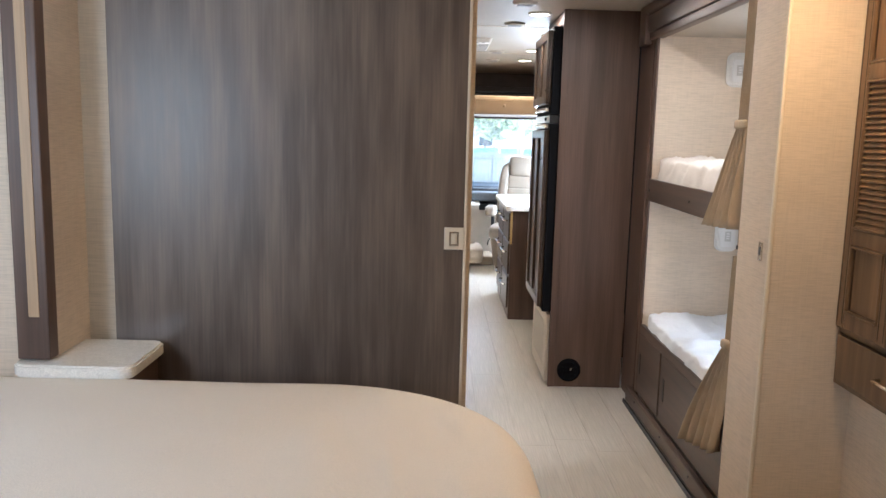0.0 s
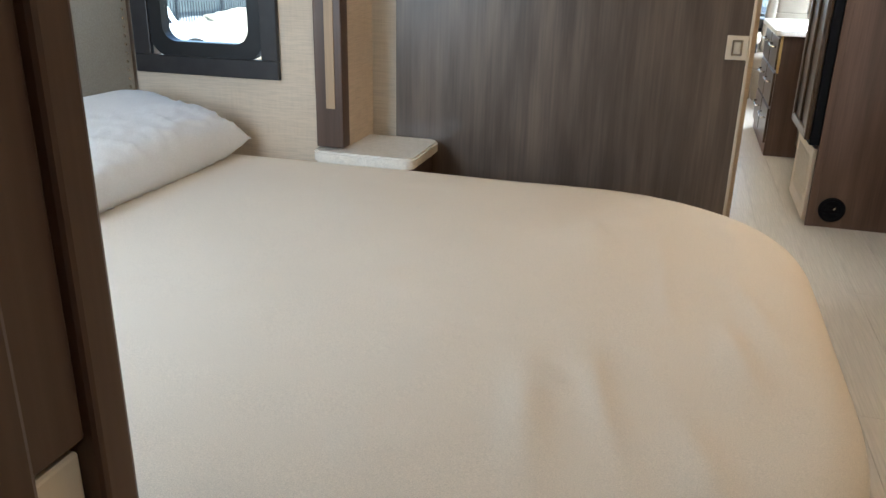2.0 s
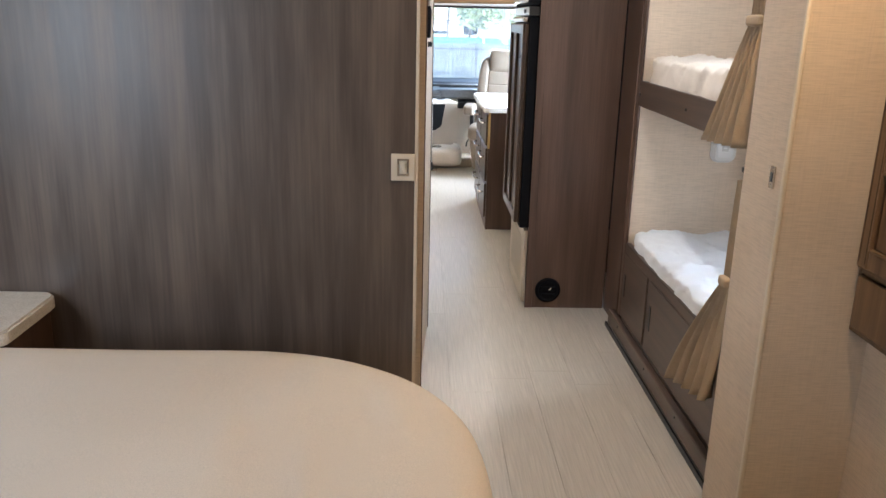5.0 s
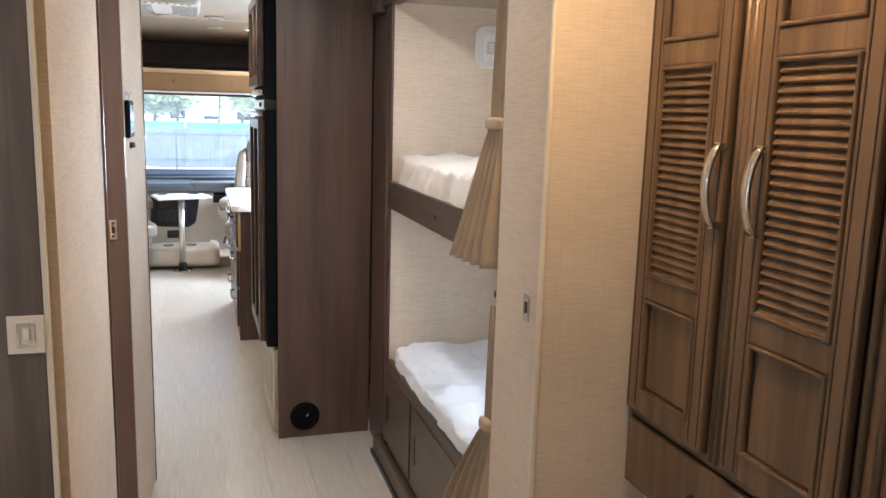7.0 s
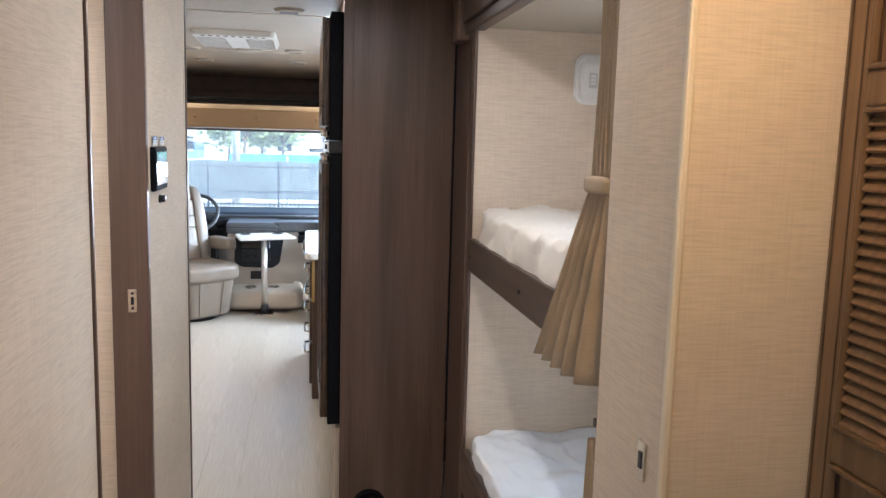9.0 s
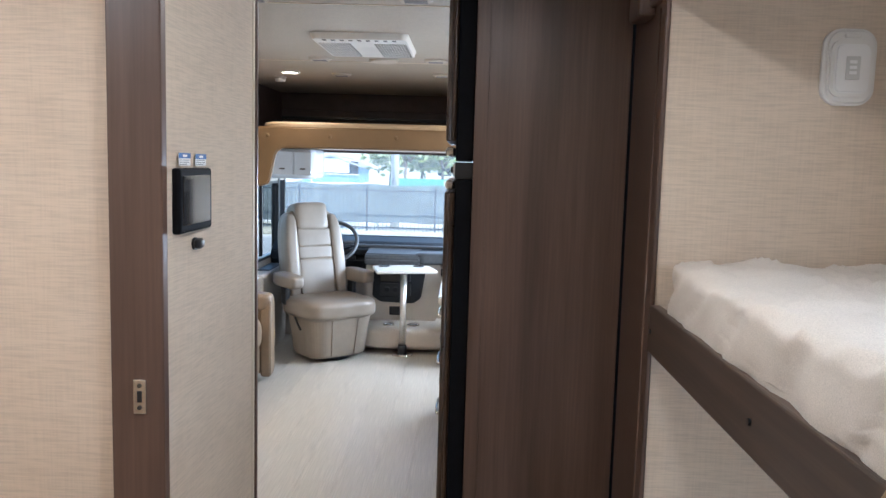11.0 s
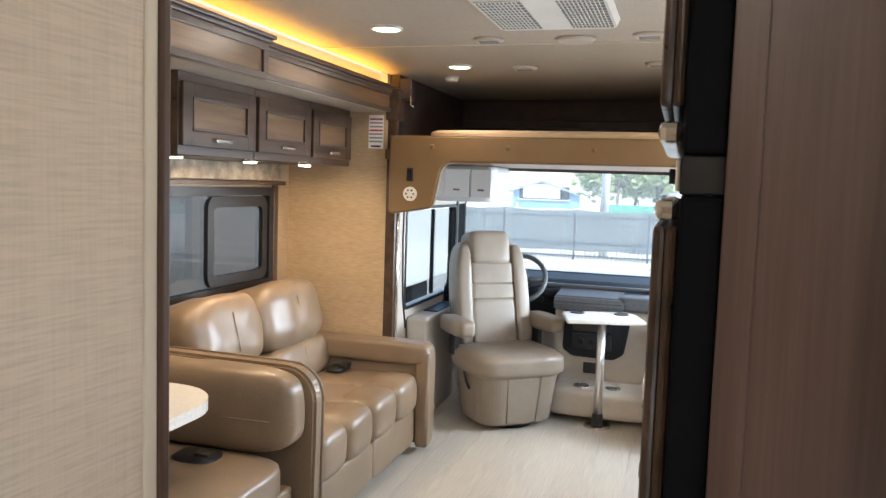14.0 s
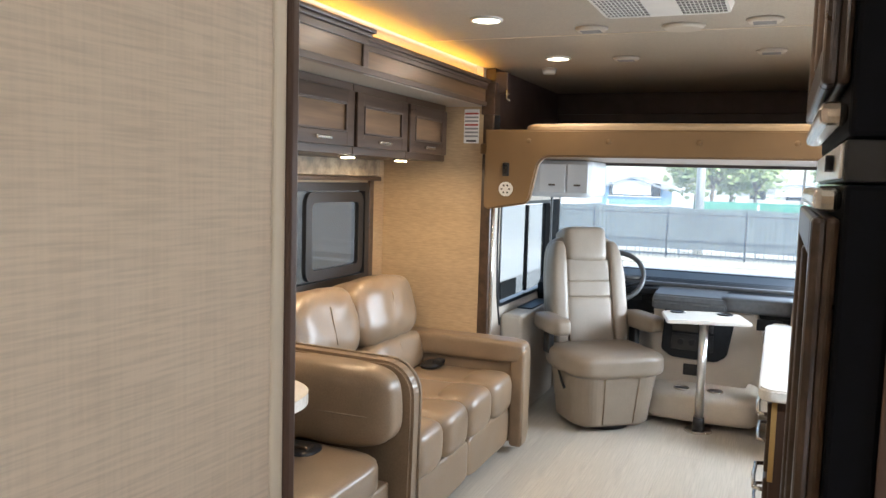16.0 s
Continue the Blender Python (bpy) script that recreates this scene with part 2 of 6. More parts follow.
CONCRETE = mat("sunlit_concrete", (0.52, 0.50, 0.46), (0.43, 0.41, 0.375), (0.4, 0.4, 0.4), 0.85, bump=0.2, fine=(9, 9, 9), dist=0.02)
ROADMAT = mat("grey_asphalt", (0.36, 0.355, 0.345), (0.30, 0.296, 0.285), (0.3, 0.3, 0.3), 0.85, fine=(10, 10, 10))
STRAW = mat("dry_verge", (0.44, 0.40, 0.30), (0.34, 0.31, 0.23), (1.5, 1.5, 1.5), 0.9, bump=0.5, fine=(14, 14, 14), dist=0.03)
IRON = mat("black_iron", (0.020, 0.024, 0.028), rough=0.5)
SCREEN = mat("grey_privacy_screen", (0.135, 0.155, 0.155), (0.105, 0.122, 0.122), (0.5, 0.5, 0.8), 0.8, fine=(7, 7, 1.5))
GALV = mat("galvanised_post", (0.62, 0.62, 0.60), (0.54, 0.54, 0.52), (5, 5, 5), 0.5)
GREENCLOTH = mat("green_screen_cloth", (0.07, 0.27, 0.19), (0.055, 0.23, 0.155), (1, 1, 1), 0.8)
LEAF = mat("leaf_green", (0.33, 0.40, 0.16), (0.24, 0.31, 0.11), (2, 2, 2), 0.6, vary=0.2)
BARK = mat("tree_bark", (0.16, 0.125, 0.09), (0.10, 0.078, 0.055), (9, 9, 2), 0.9, bump=0.4)
BLUEWALL = mat("blue_shed_wall", (0.16, 0.30, 0.46), (0.14, 0.27, 0.42), (0.5, 0.5, 0.5), 0.6, fine=(7, 0.2, 0.2))
ROOFMAT = mat("grey_roof", (0.28, 0.29, 0.31), (0.22, 0.23, 0.25), (2, 2, 2), 0.6)
CARPAINT = mat("white_car_paint", (0.80, 0.80, 0.80), (0.78, 0.78, 0.78), rough=0.25, coat=0.5)
RUBBER = mat("tyre_rubber", (0.02, 0.02, 0.02), rough=0.8)
PALEWALL = mat("pale_building_wall", (0.62, 0.60, 0.56), (0.57, 0.55, 0.51), (0.6, 0.6, 0.6), 0.7)


# ---- building helpers ----
def box(bm, x0, x1, y0, y1, z0, z1, r=0.0, seg=2):
    """Adds a box, with its edges rounded by r."""
    made = bmesh.ops.create_cube(bm, size=1.0, matrix=Matrix.LocRotScale(
        ((x0 + x1) / 2, (y0 + y1) / 2, (z0 + z1) / 2), None, (abs(x1 - x0), abs(y1 - y0), abs(z1 - z0))))
    if r > 0:
        edges = list({e for v in made["verts"] for e in v.link_edges})
        bmesh.ops.bevel(bm, geom=edges, offset=r, segments=seg, affect="EDGES", profile=0.5, clamp_overlap=True)
    return bm


def boxes(*rows):
    """A new bmesh with a box for each row of x0, x1, y0, y1, z0, z1 and, if given, the rounding."""
    bm = bmesh.new()
    for row in rows:
        box(bm, *row)
    return bm


def puff(bm, lo, hi, p=5.0, n=10, wrinkle=0.0, seed=0.0, m=None):
    """A soft cushion that fills the box lo to hi: a cube drawn towards a superellipsoid of power p."""
    k_, made, allf = n + 1, {}, []

    def corner(q):
        if q not in made:
            made[q] = bm.verts.new([2 * a / k_ - 1 for a in q])
        return made[q]

    for ax in range(3):
        for end in (0, k_):
            for i in range(k_):
                for j in range(k_):
                    quad = []
                    for du, dv in ((0, 0), (1, 0), (1, 1), (0, 1)):
                        q = [i + du, j + dv]
                        q.insert(ax, end)
                        quad.append(corner(tuple(q)))
                    flip = (end == 0) != (ax == 1)
                    allf.append(bm.faces.new(quad[::-1] if flip else quad))
    allv = list(made.values())
    lo, hi = Vector(lo), Vector(hi)
    c, h = (lo + hi) / 2, (hi - lo) / 2
    for v in allv:
        q = v.co
        k = max(abs(q.x), abs(q.y), abs(q.z)) / (abs(q.x) ** p + abs(q.y) ** p + abs(q.z) ** p) ** (1 / p)
        w = Vector((q.x * k * h.x, q.y * k * h.y, q.z * k * h.z))
        if wrinkle:
            w += w.normalized() * wrinkle * noise.noise(Vector((w.x * 9 + seed, w.y * 9, w.z * 9)))
        v.co = c + w
        if m:
            v.co = m @ v.co
    for f in allf:
        f.smooth = True
    return bm


def rod(bm, a, b, r, n=12, r2=None):
    """A round bar from a to b."""
    a, b = Vector(a), Vector(b)
    d = b - a
    made = bmesh.ops.create_cone(bm, cap_ends=True, segments=n, radius1=r, radius2=r if r2 is None else r2, depth=d.length,
                                 matrix=Matrix.Translation((a + b) / 2) @ d.to_track_quat("Z", "Y").to_matrix().to_4x4())
    for f in {f for v in made["verts"] for f in v.link_faces}:
        f.smooth = len(f.verts) == 4
    return bm


def tube(bm, points, r, n=10):
    """A round bar swept along points, as one closed skin."""
    pts = [Vector(p) for p in points]
    rows, up = [], None
    for k, p in enumerate(pts):
        d = (pts[min(k + 1, len(pts) - 1)] - pts[max(k - 1, 0)]).normalized()
        if up is None:
            up = d.orthogonal().normalized()
        up = (up - d * up.dot(d)).normalized()
        side = d.cross(up)
        rows.append([bm.verts.new(p + r * (math.cos(a) * up + math.sin(a) * side)) for a in (2 * math.pi * i / n for i in range(n))])
    for a, b in zip(rows, rows[1:]):
        for i in range(n):
            bm.faces.new((a[i], a[(i + 1) % n], b[(i + 1) % n], b[i])).smooth = True
    bm.faces.new(rows[0][::-1])
    bm.faces.new(rows[-1])
    bmesh.ops.recalc_face_normals(bm, faces=bm.faces[:])
    return bm


def ring(bm, centre, normal, big, small, n=36, k=10):
    """A torus."""
    turn = Vector(normal).to_track_quat("Z", "Y").to_matrix().to_4x4()
    m = Matrix.Translation(centre) @ turn
    rows = [[bm.verts.new(m @ Vector(((big + small * math.cos(b)) * math.cos(a), (big + small * math.cos(b)) * math.sin(a), small * math.sin(b))))
             for b in (2 * math.pi * j / k for j in range(k))] for a in (2 * math.pi * i / n for i in range(n))]
    for i in range(n):
        for j in range(k):
            f = bm.faces.new((rows[i][j], rows[(i + 1) % n][j], rows[(i + 1) % n][(j + 1) % k], rows[i][(j + 1) % k]))
            f.smooth = True
    return bm


def outline(bm, pts, axis, a, b):
    """Extrudes a closed outline of 2D points between a and b along an axis (x: points are y, z; y: x, z; z: x, y)."""
    def at(p, d):
        return {"x": (d, p[0], p[1]), "y": (p[0], d, p[1]), "z": (p[0], p[1], d)}[axis]
    lo, hi = [bm.verts.new(at(p, a)) for p in pts], [bm.verts.new(at(p, b)) for p in pts]
    bm.faces.new(lo)
    bm.faces.new(hi[::-1])
    for i in range(len(pts)):
        j = (i + 1) % len(pts)
        bm.faces.new((lo[j], lo[i], hi[i], hi[j]))
    bmesh.ops.recalc_face_normals(bm, faces=bm.faces[:])
    return bm


def rounded(x0, x1, y0, y1, r, n=6):
    """The outline of a rectangle with round corners."""
    pts = []
    for cx, cy, a0 in ((x1 - r, y1 - r, 0), (x0 + r, y1 - r, 90), (x0 + r, y0 + r, 180), (x1 - r, y0 + r, 270)):
        pts += [(cx + r * math.cos(radians(a0 + 90 * i / n)), cy + r * math.sin(radians(a0 + 90 * i / n))) for i in range(n + 1)]
    return pts


def mesh_of(name, bm, material):
    me = bpy.data.meshes.new(name)
    bm.to_mesh(me)
    bm.free()
    me.materials.append(material)
    return me


def thing(name, base, label, category, group="", kind=""):
    """An empty at the base of a thing, to carry its parts."""
    ob = new(name)
    ob.empty_display_size = 0.05
    ob.matrix_basis = Matrix.Translation(base)
    return tagged(ob, label, category, group, kind)


def part(name, bm, material, parent, label=""):
    """Links a bmesh, built in the world's coordinates, as one mesh under a thing or a part."""
    ob = new(name, mesh_of(name, bm, material))
    ob.parent = parent
    if parent.type == "EMPTY":
        ob.matrix_parent_inverse = parent.matrix_basis.inverted()
    if label:
        ob["label"] = label
    return ob


def piece(name, me, parent, m):
    """One of many alike pieces on shared mesh data, at the pose m in the world."""
    ob = new(name, me)
    ob.parent = parent
    if parent.type == "EMPTY":
        ob.matrix_parent_inverse = parent.matrix_basis.inverted()
    ob.matrix_basis = m
    return ob


def single(name, bm, material, label, category, group="", kind=""):
    """A thing that is one mesh."""
    return tagged(new(name, mesh_of(name, bm, material)), label, category, group, kind)


def structure(name, bm, material, label=""):
    return single(name, bm, material, label, "", kind="structure")


# ---- setting: floor, ceiling, walls ----
floor = structure("floor", boxes((-1.85, 1.85, -1.0, 9.75, -0.08, -0.004)), GROUT, "light beige wood-look vinyl plank floor")
ceiling_mesh = boxes((-1.06, 1.32, -1.0, 9.40, 2.13, 2.19))
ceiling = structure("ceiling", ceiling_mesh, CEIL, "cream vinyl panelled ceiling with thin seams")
for ys in (1.9, 3.6, 5.34, 7.05):
    tagged(new("trim", mesh_of("trim", boxes((-1.05, 1.30, ys - 0.004, ys + 0.004, 2.127, 2.131)), TRIMLIGHT)), "thin ceiling seam strip", kind="structure")

# outer shell
structure("wall_south", boxes((-1.85, 1.85, -1.06, -1.0, 0, 2.19)), CLOTH, "beige grasscloth rear wall")
structure("wall_bedroom_east", boxes((1.31, 1.37, -1.0, 2.525, 0, 2.19)), CLOTH, "beige grasscloth bedroom wall")
structure("wall_bedroom_west_rear", boxes((-1.10, -1.05, -1.0, 0.30, 0, 2.19)), CLOTH, "beige grasscloth wall")
structure("wall_living_east", boxes((1.30, 1.36, 4.62, 9.70, 0, 0.80), (1.30, 1.36, 4.62, 5.38, 0.80, 2.19), (1.30, 1.36, 7.02, 8.10, 0.80, 2.19), (1.30, 1.36, 5.38, 7.02, 0.80, 1.07), (1.30, 1.36, 5.38, 7.02, 1.59, 2.19), (1.30, 1.36, 8.10, 9.70, 1.45, 2.19)), PLAIN, "beige vinyl living area wall")
structure("wall_living_west", boxes((-1.10, -1.05, 7.91, 9.70, 1.36, 2.19), (-1.10, -1.05, 7.91, 9.70, 0, 0.70), (-1.10, -1.05, 7.91, 8.30, 0.70, 1.36)), BEIGEPLASTIC, "beige cab side wall below the window")
structure("wall_bathroom_west", boxes((-1.10, -1.05, 2.25, 4.20, 0, 2.19)), CLOTH, "beige bathroom outer wall")

# hall walls, with the bathroom doorway between them
structure("wall_hall_rear", boxes((0.05, 0.090, 2.462, 3.180, 0, 2.13)), CLOTH, "beige grasscloth hall wall")
def hall_face(y):
    """The hall wall's face, which runs a little out of square."""
    return 0.096 + (y - 3.761) * 0.0573


structure("wall_hall_front", outline(bmesh.new(), [(0.05, 3.761), (0.096, 3.761), (hall_face(4.232), 4.232), (0.05, 4.232)], "z", 0, 2.13), CLOTH, "beige grasscloth hall wall carrying the control panel")
structure("wall_hall_header", boxes((0.05, 0.10, 3.19, 3.761, 2.03, 2.13)), CLOTH, "beige wall above the bathroom doorway")
structure("trim_hall_edge", boxes((0.05, 0.1255, 4.232, 4.252, 0, 2.13, 0.003)), TRIMLIGHT, "ivory edge strip on the hall wall's end")
structure("trim_hall_end", boxes((0.046, 0.1295, 4.252, 4.266, 0, 2.13, 0.003)), WOOD, "dark wood edge trim")
structure("trim_hall_door", boxes((0.05, 0.096, 3.180, 3.190, 0, 2.03)), WOOD, "thin dark edge trim")
jamb = structure("door_jamb", boxes((0.000, 0.097, 3.734, 3.761, 0, 2.03, 0.003)), WOOD, "dark wood bathroom door jamb with a strike plate")
strike = part("strike_plate", boxes((0.042, 0.066, 3.729, 3.734, 1.088, 1.152, 0.002)), CHROME, jamb, "small nickel strike plate")
part("screw", rod(rod(bmesh.new(), (0.054, 3.727, 1.100), (0.054, 3.731, 1.100), 0.004), (0.054, 3.727, 1.141), (0.054, 3.731, 1.141), 0.004), BRONZE, strike)
part("strike_slot", boxes((0.050, 0.058, 3.7275, 3.730, 1.110, 1.131)), BLACK, strike)
structure("wall_bathroom_front", boxes((-1.05, 0.0, 3.746, 3.786, 0, 2.13)), CLOTH, "beige grasscloth bathroom wall")
structure("wall_bathroom_rear", boxes((-1.05, 0.05, 2.465, 2.50, 0, 2.13)), CLOTH, "bathroom side of the bedroom partition")
structure("wall_dinette_south", boxes((-1.70, 0.046, 4.20, 4.25, 0, 2.13)), PLAIN, "beige wall behind the dinette")

# bedroom front wall: pale strip and sliding door
structure("wall_bedroom_front", boxes((-1.05, -0.95, 2.45, 2.465, 0, 2.13)), PLAIN, "pale beige vinyl wall strip")
door = thing("sliding_door", (-0.45, 2.445, 0), "dark wood-grain sliding bedroom door, standing open", "door")
part("panel", boxes((-0.965, 0.068, 2.432, 2.449, 0.012, 2.10, 0.002)), DOORWOOD, door)
part("edge_strip", boxes((0.068, 0.076, 2.432, 2.449, 0.012, 2.10, 0.001)), TRIMLIGHT, door, "pale door edge strip")
latch = part("latch_plate", boxes((0.011, 0.069, 2.428, 2.432, 1.104, 1.170, 0.002)), TRIMLIGHT, door, "ivory recessed latch plate")
part("latch_frame", boxes((0.026, 0.054, 2.4265, 2.428, 1.116, 1.121), (0.026, 0.054, 2.4265, 2.428, 1.153, 1.158), (0.026, 0.031, 2.4265, 2.428, 1.121, 1.153), (0.049, 0.054, 2.4265, 2.428, 1.121, 1.153)), CHROME, latch)
part("latch_pull", boxes((0.034, 0.046, 2.423, 2.427, 1.128, 1.148, 0.002)), TRIMLIGHT, latch)

# bedroom slide-out
structure("wall_slide_head", boxes((-1.83, -1.79, 0.26, 2.25, 0, 2.05)), CLOTH, "beige wall behind the headboard")
WX0, WX1, WZ0, WZ1 = -1.69, -1.30, 1.05, 1.82
structure("wall_slide_front", boxes((-1.79, WX0, 2.21, 2.25, 0, 2.05), (WX1, -1.05, 2.21, 2.25, 0, 2.05), (WX0, WX1, 2.21, 2.25, 0, WZ0), (WX0, WX1, 2.21, 2.25, WZ1, 2.05)), CLOTH, "beige grasscloth slide-out end wall")
structure("wall_slide_rear", boxes((-1.79, WX0, 0.26, 0.30, 0, 2.05), (WX1, -1.05, 0.26, 0.30, 0, 2.05), (WX0, WX1, 0.26, 0.30, 0, WZ0), (WX0, WX1, 0.26, 0.30, WZ1, 2.05)), CLOTH, "beige slide-out end wall with a window opening")
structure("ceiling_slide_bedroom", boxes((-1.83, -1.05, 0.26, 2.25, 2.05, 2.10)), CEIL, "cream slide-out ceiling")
structure("wall_slide_fascia", boxes((-1.06, -1.03, 0.30, 2.25, 2.02, 2.13)), WOOD_H, "dark wood slide-out fascia")

# slide-out window in the bedroom
win = thing("window_1", (-1.5, 2.21, 1.0), "dark framed slide-out bedroom window", "", kind="structure")
fr = part("window_frame", boxes((-1.744, -1.25, 2.192, 2.210, 1.000, 1.055, 0.003), (-1.744, -1.25, 2.192, 2.210, 1.80, 1.86, 0.003), (-1.744, -1.685, 2.192, 2.210, 1.055, 1.80, 0.003), (-1.305, -1.25, 2.192, 2.210, 1.055, 1.80, 0.003)), DARKCASE, win, "near-black wood window casing")


def rim(bm, x0, x1, z0, z1, r, w, y0, y1, axis="y"):
    """A flat rounded frame of width w."""
    def pt(p, d):
        return {"y": (p[0], d, p[1]), "x": (d, p[0], p[1]), "z": (p[0], p[1], d)}[axis]
    o, i = rounded(x0, x1, z0, z1, r), rounded(x0 + w, x1 - w, z0 + w, z1 - w, max(r - w * 0.5, 0.004))
    rows = [[bm.verts.new(pt(p, d)) for p in q] for q, d in ((o, y0), (o, y1), (i, y1), (i, y0))]
    n = len(o)
    for a in range(4):
        for k in range(n):
            bm.faces.new((rows[a][k], rows[a][(k + 1) % n], rows[(a + 1) % 4][(k + 1) % n], rows[(a + 1) % 4][k]))
    bmesh.ops.recalc_face_normals(bm, faces=bm.faces[:])
    return bm


part("inner_frame", rim(bmesh.new(), WX0, WX1, WZ0, WZ1, 0.07, 0.048, 2.200, 2.238), BLACK, win, "black rounded window frame")
part("crossbar", boxes((WX0 + 0.06, WX1 - 0.06, 2.208, 2.226, 1.260, 1.305, 0.004)), BLACK, win)
pane = part("pane", boxes((WX0 + 0.05, WX1 - 0.05, 2.222, 2.225, WZ0 + 0.05, WZ1 - 0.05)), CLEAR, win)
pane.visible_shadow = False

bs_ = thing("roller_shade", (-1.5, 2.15, 1.5), "rolled tan roller shade under a wood valance", "shade")
part("valance_box", boxes((-1.755, -1.235, 2.115, 2.191, 1.515, 1.64, 0.004)), INSET, bs_)
part("rolled_fabric", rod(bmesh.new(), (-1.735, 2.165, 1.512), (-1.30, 2.165, 1.512), 0.018, 14), HEADBOARD, bs_, "grey rolled fabric")

# slide-out corner post with inset strip
post = thing("slide_post", (-1.085, 2.2, 0.81), "dark wood slide-out corner post with a tan inset strip", "post")
part("post_body", boxes((-1.130, -1.042, 2.185, 2.235, 0.812, 2.05, 0.004)), WOOD, post)
part("inset_strip", boxes((-1.094, -1.066, 2.182, 2.186, 0.93, 2.03, 0.001)), INSET, post, "tan inset strip")

# nightstand
ns = thing("nightstand", (-0.96, 2.25, 0), "dark nightstand with an ivory solid-surface top", "nightstand")
part("body", boxes((-1.10, -0.84, 2.205, 2.43, 0, 0.762, 0.004)), WOOD, ns)
topb = bmesh.new()
outline(topb, rounded(-1.135, -0.812, 2.145, 2.430, 0.04), "z", 0.772, 0.808)
bmesh.ops.bevel(topb, geom=[e for e in topb.edges if abs(e.verts[0].co.z - e.verts[1].co.z) < 1e-5], offset=0.006, segments=2, affect="EDGES")
part("top", topb, LAMINATE, ns, "ivory solid-surface top with rounded corners")

# headboard
hb = thing("headboard", (-1.77, 1.4, 0.4), "grey upholstered headboard panel edged with brass nailheads", "headboard")
part("panel", boxes((-1.789, -1.755, 0.42, 2.195, 0.40, 1.95, 0.008)), HEADBOARD, hb)
nb = bmesh.new()
for k in range(42):
    bmesh.ops.create_icosphere(nb, subdivisions=1, radius=0.0055, matrix=Matrix.Translation((-1.754, 2.165, 0.85 + 0.026 * k)))
part("nailhead_row", nb, CHROME, hb, "row of round brass nailheads")

# bed
BX0, BX1, BY0, BY1, BZ = -1.75, 0.210, 0.64, 2.20, 0.778


def bed_outline(grow):
    """The spread's outline, with wide corners at the foot; every outline has as many points."""
    pts, r = [], 0.56
    r2 = max(0.012, 0.05 + grow)
    inset = r2 - grow
    for cx, cy, a0, rr in ((BX1 - r, BY1 - r, 0, r + grow), (BX0 + inset, BY1 - inset, 90, r2), (BX0 + inset, BY0 + inset, 180, r2), (BX1 - r, BY0 + r, 270, r + grow)):
        n = 26 if a0 in (0, 270) else 4
        e = 0.8 if n == 26 else 1.0
        for i in range(n + 1):
            c, s = math.cos(radians(a0 + 90 * i / n)), math.sin(radians(a0 + 90 * i / n))
            pts.append((cx + rr * math.copysign(abs(c) ** e, c), cy + rr * math.copysign(abs(s) ** e, s)))
    full = []
    for k, p in enumerate(pts):
        q = pts[(k + 1) % len(pts)]
        steps = {26: 54, 31: 2, 36: 54, 63: 30}.get(k, 1)
        full += [(p[0] + (q[0] - p[0]) * i / steps, p[1] + (q[1] - p[1]) * i / steps) for i in range(steps)]
    return full


bed = thing("bed", (-0.8, 1.4, 0), "made bed with a smooth cream cotton spread over a round-cornered mattress", "bed")
part("base", boxes((-1.74, 0.02, 0.80, 2.06, 0, 0.36, 0.01)), WOOD_H, bed, "dark wood bed base")
sb = bmesh.new()
levels = [(-1.33 + 0.055 * k, BZ) for k in range(17)] + [(-0.39 + 0.0145 * k, BZ) for k in range(22)] + [(-0.075, BZ - 0.0005), (-0.060, BZ - 0.002), (-0.045, BZ - 0.005), (-0.030, BZ - 0.011), (-0.016, BZ - 0.020), (-0.006, BZ - 0.032), (0.0, BZ - 0.048), (0.003, BZ - 0.07), (0.010, BZ - 0.10), (0.028, BZ - 0.18), (0.050, BZ - 0.28), (0.070, BZ - 0.38), (0.085, BZ - 0.47)]
rings_ = []
for grow, z in levels:
    drop = max(0.0, BZ - 0.05 - z)
    row = []
    for k, (x, y) in enumerate(bed_outline(max(grow, -0.39))):
        if grow < -0.39:
            x, y = -0.78 + (x + 0.78) * (1 + grow + 0.39), 1.42 + (y - 1.42) * (1 + grow + 0.39)
        ph = noise.noise(Vector((x * 6.0, y * 6.0, 0.3)))
        wob = 0.018 * min(1.0, drop * 3) * ph + 0.008 * min(1.0, drop * 4) * noise.noise(Vector((x * 15, y * 15, 2)))
        cx, cy = max(min(x, BX1 - 0.42), BX0 + 0.1), max(min(y, BY1 - 0.42), BY0 + 0.42)
        d = Vector((x - cx, y - cy, 0))
        d = d.normalized() if d.length > 1e-6 else Vector((0, 0, 0))
        flat = max(0.0, min(1.0, (z - BZ + 0.05) / 0.05))
        foot = max(0.0, min(1.0, (x + 0.55) / 0.5))
        ridge = max(0.0, noise.noise(Vector((x * 19 + 3.5 * y, y * 2.8 + x, 9))) - 0.12)
        fold = max(0.0, noise.noise(Vector((x * 6 - y * 5, y * 5 + x * 4, 3))) - 0.22)
        edge = max(0.0, min(1.0, (-0.04 - grow) / 0.10))
        crease = ridge * foot
        top_crease, fold = crease * edge, fold * edge
        bumpz = flat * (0.004 * noise.noise(Vector((x * 2.2, y * 2.2, 5))) + 0.022 * top_crease + 0.010 * fold)
        wob += 0.035 * crease * min(1.0, drop * 5)
        row.append(sb.verts.new((x + d.x * wob, min(y + d.y * wob, 2.203), z + bumpz)))
    rings_.append(row)
for a, b in zip(rings_, rings_[1:]):
    for i in range(len(a)):
        j = (i + 1) % len(a)
        sb.faces.new((a[i], a[j], b[j], b[i])).smooth = True
sb.faces.new(rings_[0])
bmesh.ops.recalc_face_normals(sb, faces=sb.faces[:])
